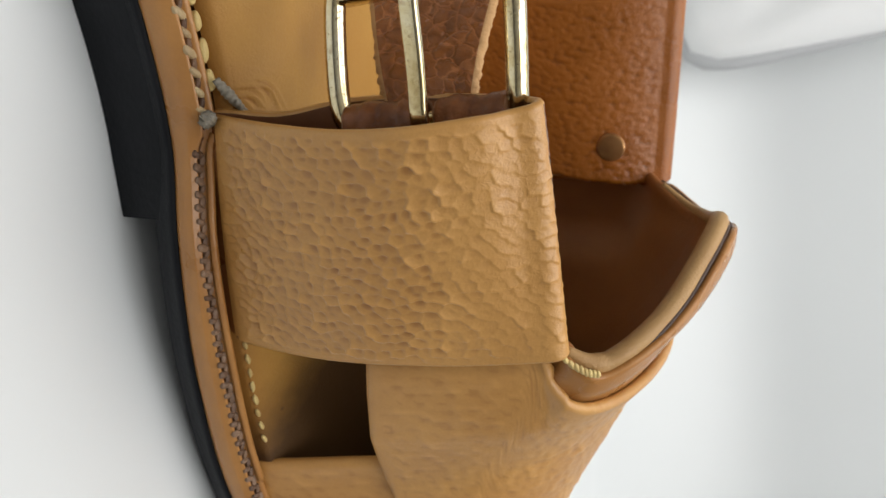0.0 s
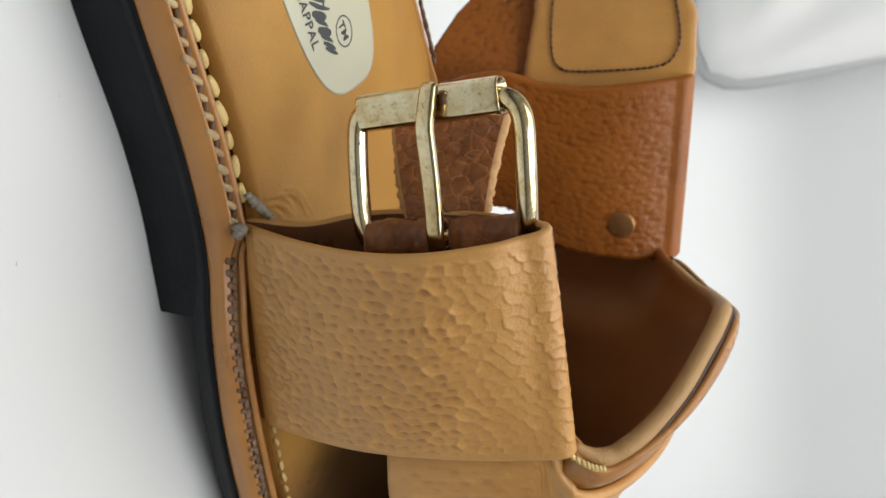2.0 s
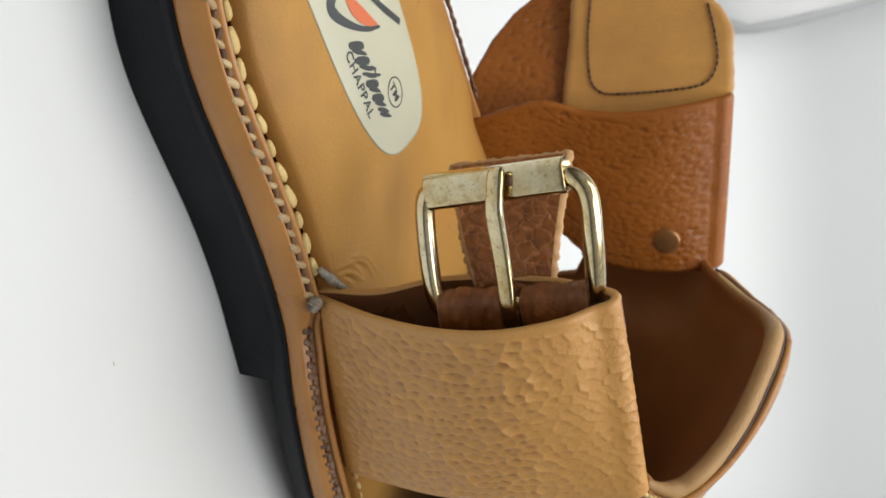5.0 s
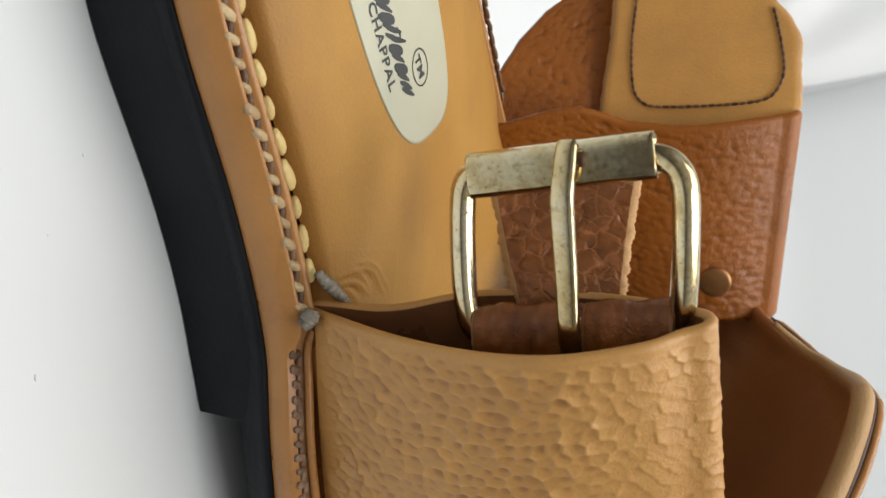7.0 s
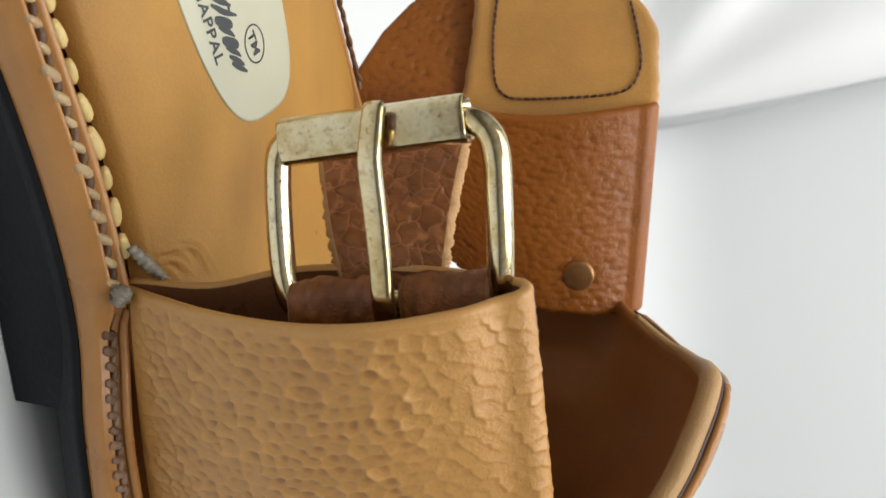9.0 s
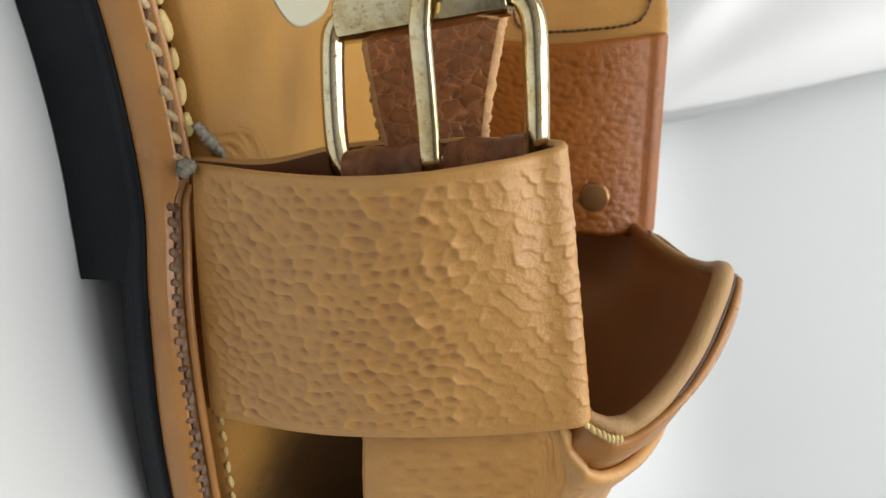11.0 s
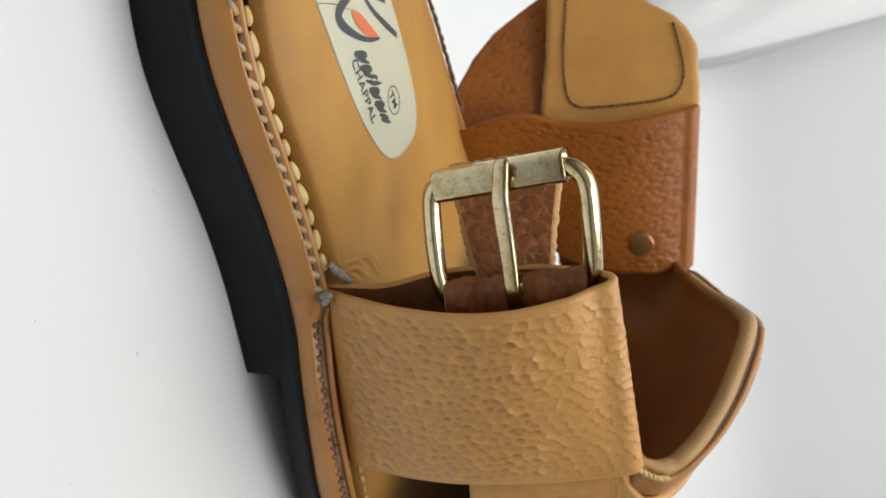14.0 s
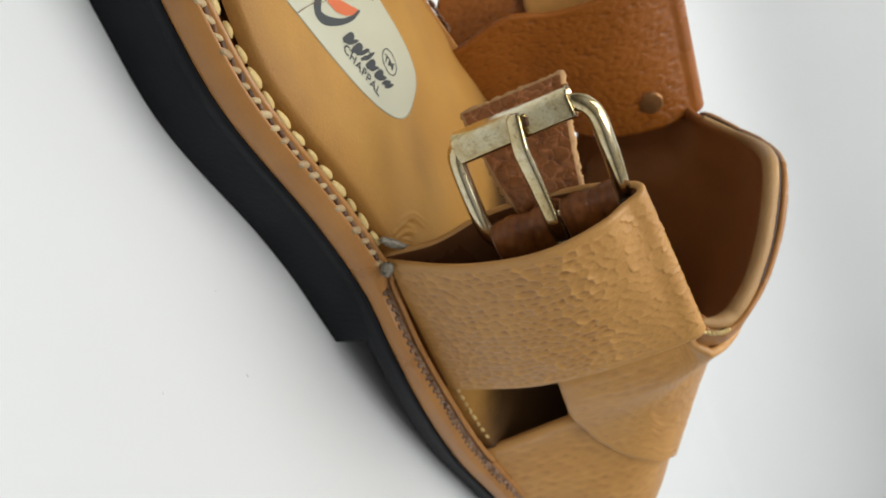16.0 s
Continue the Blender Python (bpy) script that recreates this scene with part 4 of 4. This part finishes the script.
# ---- far side strap and back strap ----
def build_far_side():
    a = [(51.5, 46.6, 30), (53.6, 47.7, 36), (55.9, 49.7, 43), (57.9, 50.3, 48.5), (59.9, 49.1, 53.5), (61.2, 47.6, 57.5), (63.0, 46.2, 68), (64.2, 46.3, 80), (64.6, 46.4, 85.8)]
    b = [(68, 22.5, 26), (69.5, 21.5, 38), (70.6, 20.8, 46), (72.3, 13.8, 54), (73.5, 10.3, 64), (75, 8.2, 74), (76.0, 7.2, 80.5)]
    a, b = even(curve(a, 160), 110), even(curve(b, 160), 110)
    rows = []
    for t in np.linspace(0, 1, 100):
        line = a * (1 - t) + b * t
        bow = 4 * t * (1 - t) * 0.5
        out = np.array([0.95, 0.3, 0.0])
        lean = 4.5 * np.clip((np.arange(110) - 62) / 48, 0, 1) ** 3
        line = line + np.outer(bow + lean - 1.6 * np.sin(np.arange(110) / 109 * math.pi), out)
        roll = [line[-1] + out * 3.2 * (1 - math.cos(q)) + np.array([0, 0, 3.2 * math.sin(q)]) for q in np.linspace(0.3, math.pi, 9)]
        down = [roll[-1] + np.array([0, 0, -q]) + out * 4 * math.sin(q / 58 * math.pi) for q in np.linspace(3, 33, 12)]
        rows.append([*line, *roll, *down])
    g = np.array(rows)
    across = np.arange(g.shape[1])[None, :]
    g, pits = emboss(g, 0.3, smooth01((112 - across) / 8) * smooth01(np.linspace(0, 1, 100)[:, None] * 30), (1.55, 1.35), 13, bowl=-1.5, tilt=(0.0, 0.25))
    far = part("far_side_tunnel", sheet(g, 1.9, pits=pits, low_mat=1, back=113), [M_DARK, M_LIT_RIM], sandal, "brown pebbled leather tunnel strap with a rivet")
    c = np.array([72.3, 15.9, 72.3])
    n = np.array([-0.93, -0.33, 0.12])
    n /= np.linalg.norm(n)
    s1 = np.cross(n, (0, 0, 1))
    s1 /= np.linalg.norm(s1)
    s2 = np.cross(n, s1)
    bm = bmesh.new()
    rings = [[bm.verts.new((c + n * h + r * (math.cos(q) * s1 + math.sin(q) * s2)) * MM) for q in np.linspace(0, 2 * math.pi, 24, endpoint=False)] for r, h in ((3.15, -1.0), (3.1, -0.15), (2.95, 0.02), (2.5, 0.13), (1.7, 0.22), (0.9, 0.27), (0.3, 0.28))]
    for p, q in zip(rings, rings[1:]):
        for k in range(24):
            bm.faces.new((p[k], p[(k + 1) % 24], q[(k + 1) % 24], q[k]))
    bm.faces.new(rings[-1])
    bmesh.ops.recalc_face_normals(bm, faces=bm.faces)
    part("rivet", bm, M_BRONZE, far, "dark bronze rivet")
    # back strap through the tunnel, smooth side inwards
    rows = []
    def strap_x(y, z):
        return 67.0 + 4.0 * (z - 55) / 30 + 0.06 * (y - 47)

    for y in np.linspace(43.0, 97, 50):
        lo = float(np.interp(y, [43, 50, 66, 82, 97], [50.5, 51, 53.5, 55.2, 57]))
        hi = float(np.interp(y, [43, 48.6, 50.2, 64, 68, 72, 77, 80.3, 86, 97], [86.6, 87.0, 88.3, 88.3, 86.8, 83.5, 76, 70.5, 64, 60]))
        rows.append([(strap_x(y, z), y, z) for z in np.linspace(lo, hi, 34)])
    grid = np.array(rows)
    strap = part("back_strap", sheet(grid[::-1], 2.4, edge_mat=1, fray=0.1), [M_FLESH, M_RAW], sandal, "smooth tan back strap with a stitched patch")
    # stitched line of the patch
    line = [(97, 60.5), (79, 58.8), (66, 57.2), (56.5, 57.2), (52.9, 58.6), (51.5, 62), (51.2, 73), (51.6, 81), (53.2, 84.2), (57.5, 85.8), (64, 85.2), (70, 84.0)]
    line = even(curve(line, 160), 62)
    for (y, z), (y2, z2) in zip(line[::1], line[1:]):
        x = strap_x(y, z)
        ob = new("stitch", STITCH)
        ob.parent = strap
        d = Vector((0, y2 - y, z2 - z)).normalized()
        ob.matrix_local = Matrix.LocRotScale(Vector((x - 0.25, (y + y2) / 2, (z + z2) / 2)) * MM, d.to_track_quat("X", "Z"), Vector((0.46, 0.36, 0.32)))
        ob.material_slots[0].link, ob.material_slots[0].material = "OBJECT", M_PATCHTHREAD
    # pebbled outer layer
    rows = []
    for y in np.linspace(46, 97, 110):
        lo = float(np.interp(y, [46, 59, 67, 73, 78, 82, 90, 97], [29, 31.0, 35.5, 40.5, 47, 53, 60, 64]))
        hi = max(60.0, lo + 4)
        rows.append([(61.5 + 11 * (z - 31) / 26 + 0.14 * (y - 59), y, z) for z in np.linspace(lo, hi, 60)])
    g, pits = emboss(np.array(rows)[::-1], 0.3, smooth01(np.minimum(np.arange(60), 59 - np.arange(60))[None, :] / 4), (1.7, 1.5), 17, bowl=-1.5)
    part("back_strap_layer", sheet(g, 2.0, pits=pits), M_DARK, sandal, "brown pebbled back strap layer")


build_far_side()


# ---- printed label on the footbed ----
LC, LA, LP = np.array([3.0, 73.1]), np.array([-0.51, 0.86]), np.array([0.86, 0.51])


def on_bed(x, y, lift):
    u, v = np.dot(AX[:2], (x, y)), np.dot(AY[:2], (x, y))
    return Vector((x, y, bed_height(u, v) + lift)) * MM


def ribbon(points, widths, lift, name, mat, parent):
    """A flat printed stroke of varying width that lies on the footbed."""
    p = even(curve(points, 80), 60)
    w = np.interp(np.linspace(0, 1, 60), np.linspace(0, 1, len(widths)), widths)
    t = np.gradient(p, axis=0)
    t /= np.linalg.norm(t, axis=1)[:, None]
    bm = bmesh.new()
    rows = [[bm.verts.new(on_bed(q[0] - k * d[1], q[1] + k * d[0], lift)) for k in (-b / 2, b / 2)] for q, d, b in zip(p, t, w)]
    for a, b in zip(rows, rows[1:]):
        bm.faces.new((a[0], a[1], b[1], b[0]))
    bmesh.ops.recalc_face_normals(bm, faces=bm.faces)
    return part(name, bm, mat, parent)


def build_label():
    bm = bmesh.new()
    outer = []
    for q in np.linspace(0, 2 * math.pi, 96, endpoint=False):
        c, d = math.cos(q), math.sin(q)
        k = 1 / (abs(c) ** 3.2 + abs(d) ** 3.2) ** (1 / 3.2)
        outer.append(LA * 34.5 * c * k + LP * 12.7 * d * k)
    rings = []
    for f, lift in ((1.0, 0.02), (1.0, 0.22), (0.985, 0.28), (0.8, 0.28), (0.6, 0.28), (0.4, 0.28), (0.2, 0.28), (0.02, 0.28)):
        rings.append([bm.verts.new(on_bed(*(LC + o * f), lift)) for o in outer])
    for a, b in zip(rings, rings[1:]):
        for k in range(96):
            bm.faces.new((a[k], a[(k + 1) % 96], b[(k + 1) % 96], b[k]))
    bm.faces.new(rings[-1])
    bmesh.ops.recalc_face_normals(bm, faces=bm.faces)
    label = part("label", bm, M_LABEL, sandal, "oval cream label with dark and orange print")
    ribbon([(-8.8, 74.8), (-6.5, 75.8), (-3.2, 75.9), (1.4, 75.2), (7.6, 74.1), (14.3, 73.4)], [0.9, 1.2, 1.3, 1.5, 1.3, 1.1], 0.34, "print_stroke", M_INK, label)
    ribbon([(3.5, 74.5), (0.0, 72.0), (-2.7, 69.6), (-3.4, 67.7), (-1.5, 66.1), (3.1, 64.9), (7.5, 64.8), (11.4, 65.6)], [1.6, 1.7, 2.0, 2.3, 1.7, 1.2, 1.0, 0.5], 0.36, "print_stroke", M_INK, label)
    ribbon([(5.0, 73.9), (8.0, 71.3), (12.6, 69.2), (18.6, 67.0)], [0.9, 1.2, 1.4, 1.3], 0.38, "print_stroke", M_INK, label)
    ribbon([(1.0, 69.6), (3.0, 68.4), (5.4, 67.2), (8.0, 66.3), (10.6, 65.9)], [0.8, 2.9, 3.0, 2.1, 0.3], 0.40, "print_mark", M_ORANGE, label)
    ribbon([(-9.6, 69.4), (-6.5, 69.8), (-3.5, 70.0), (-1.0, 69.6), (0.6, 69.8)], [0.22, 0.14, 0.18, 0.12, 0.1], 0.42, "crack", M_GROOVE, label)
    # a slanted row of plain brush strokes where the script stands
    low, high = np.array([[0.8, 61.7], [10.1, 48.9]]), np.array([[5.9, 63.0], [13.9, 50.0]])

    def script(along, up):
        return (low[0] * (1 - along) + low[1] * along) * (1 - up) + (high[0] * (1 - along) + high[1] * along) * up

    for k, (along, tall) in enumerate(((0.03, 0.8), (0.12, 0.85), (0.24, 0.75), (0.33, 1.1), (0.43, 1.25), (0.55, 0.75), (0.64, 0.8), (0.75, 0.75), (0.84, 0.8), (0.93, 0.85), (1.0, 0.9))):
        foot = 0.0 if k == 2 else 0.12
        ribbon([script(along - 0.02, foot), script(along + 0.01, 0.35), script(along + 0.05, 0.65), script(along + 0.085, tall)], [0.45, 1.0, 0.9, 0.35], 0.34, "print_stroke", M_INK, label)
    for along in (0.06, 0.26, 0.58, 0.78):
        ring = [script(along + 0.045 * math.cos(q) + 0.02 * math.sin(q), 0.45 + 0.36 * math.sin(q)) for q in np.linspace(0, 2 * math.pi, 17)]
        ribbon(ring, [0.45, 0.75, 0.4, 0.65, 0.45], 0.37, "print_stroke", M_INK, label)
    ribbon([script(0.36, 0.86), script(0.43, 0.95), script(0.51, 0.86)], [0.35, 0.6, 0.3], 0.38, "print_stroke", M_INK, label)
    # the readable line and the mark in a ring
    for word, at, size, ang in (("CHAPPAL", (0.2, 59.9), 2.9, -60.0), ("TM", (15.1, 54.0), 2.7, -56.0)):
        font = bpy.data.curves.new("word", "FONT")
        font.offset = 0.06
        font.body, font.size, font.space_character = word, size, 1.12 if word == "CHAPPAL" else 1.0
        tmp = new("word", font)
        mesh = bpy.data.meshes.new_from_object(tmp.evaluated_get(bpy.context.evaluated_depsgraph_get()))
        bpy.data.objects.remove(tmp)
        bm = bmesh.new()
        bm.from_mesh(mesh)
        bpy.data.meshes.remove(mesh)
        co, si = math.cos(radians(ang)), math.sin(radians(ang))
        if word == "TM":
            mid = sum((v.co for v in bm.verts), Vector()) / len(bm.verts)
            at = (15.9 - (mid.x * co - mid.y * si), 53.4 - (mid.x * si + mid.y * co))
        for v in bm.verts:
            x, y = v.co.x, v.co.y
            v.co = on_bed(at[0] + x * co - y * si, at[1] + x * si + y * co, 0.36)
        part("lettering", bm, M_INK, label, smooth=False)
    ribbon([(15.9 + 2.5 * math.cos(q), 53.4 + 2.9 * math.sin(q)) for q in np.linspace(0, 2 * math.pi, 25)], [0.28, 0.28], 0.34, "print_ring", M_INK, label)


build_label()


# ---- specks of dust on the sheet ----
def build_dust():
    for (x, y), r in (((-32.3, 10.4), 0.42), ((-54, 19.6), 0.25), ((-29.6, 27.8), 0.18), ((-23.2, 38.2), 0.22), ((-50.8, -6.4), 0.22)):
        bm = bmesh.new()
        bmesh.ops.create_icosphere(bm, subdivisions=1, radius=r * MM)
        for v in bm.verts:
            v.co = Vector((v.co.x * 0.6, v.co.y * 1.5, v.co.z * 0.25)) * 0.75 + Vector((x, y, r * 0.15)) * MM
        tagged(part("dust_speck", bm, M_DUST), "tiny grey speck of dust on the white sheet", "dust", group="dust on the sheet")


build_dust()
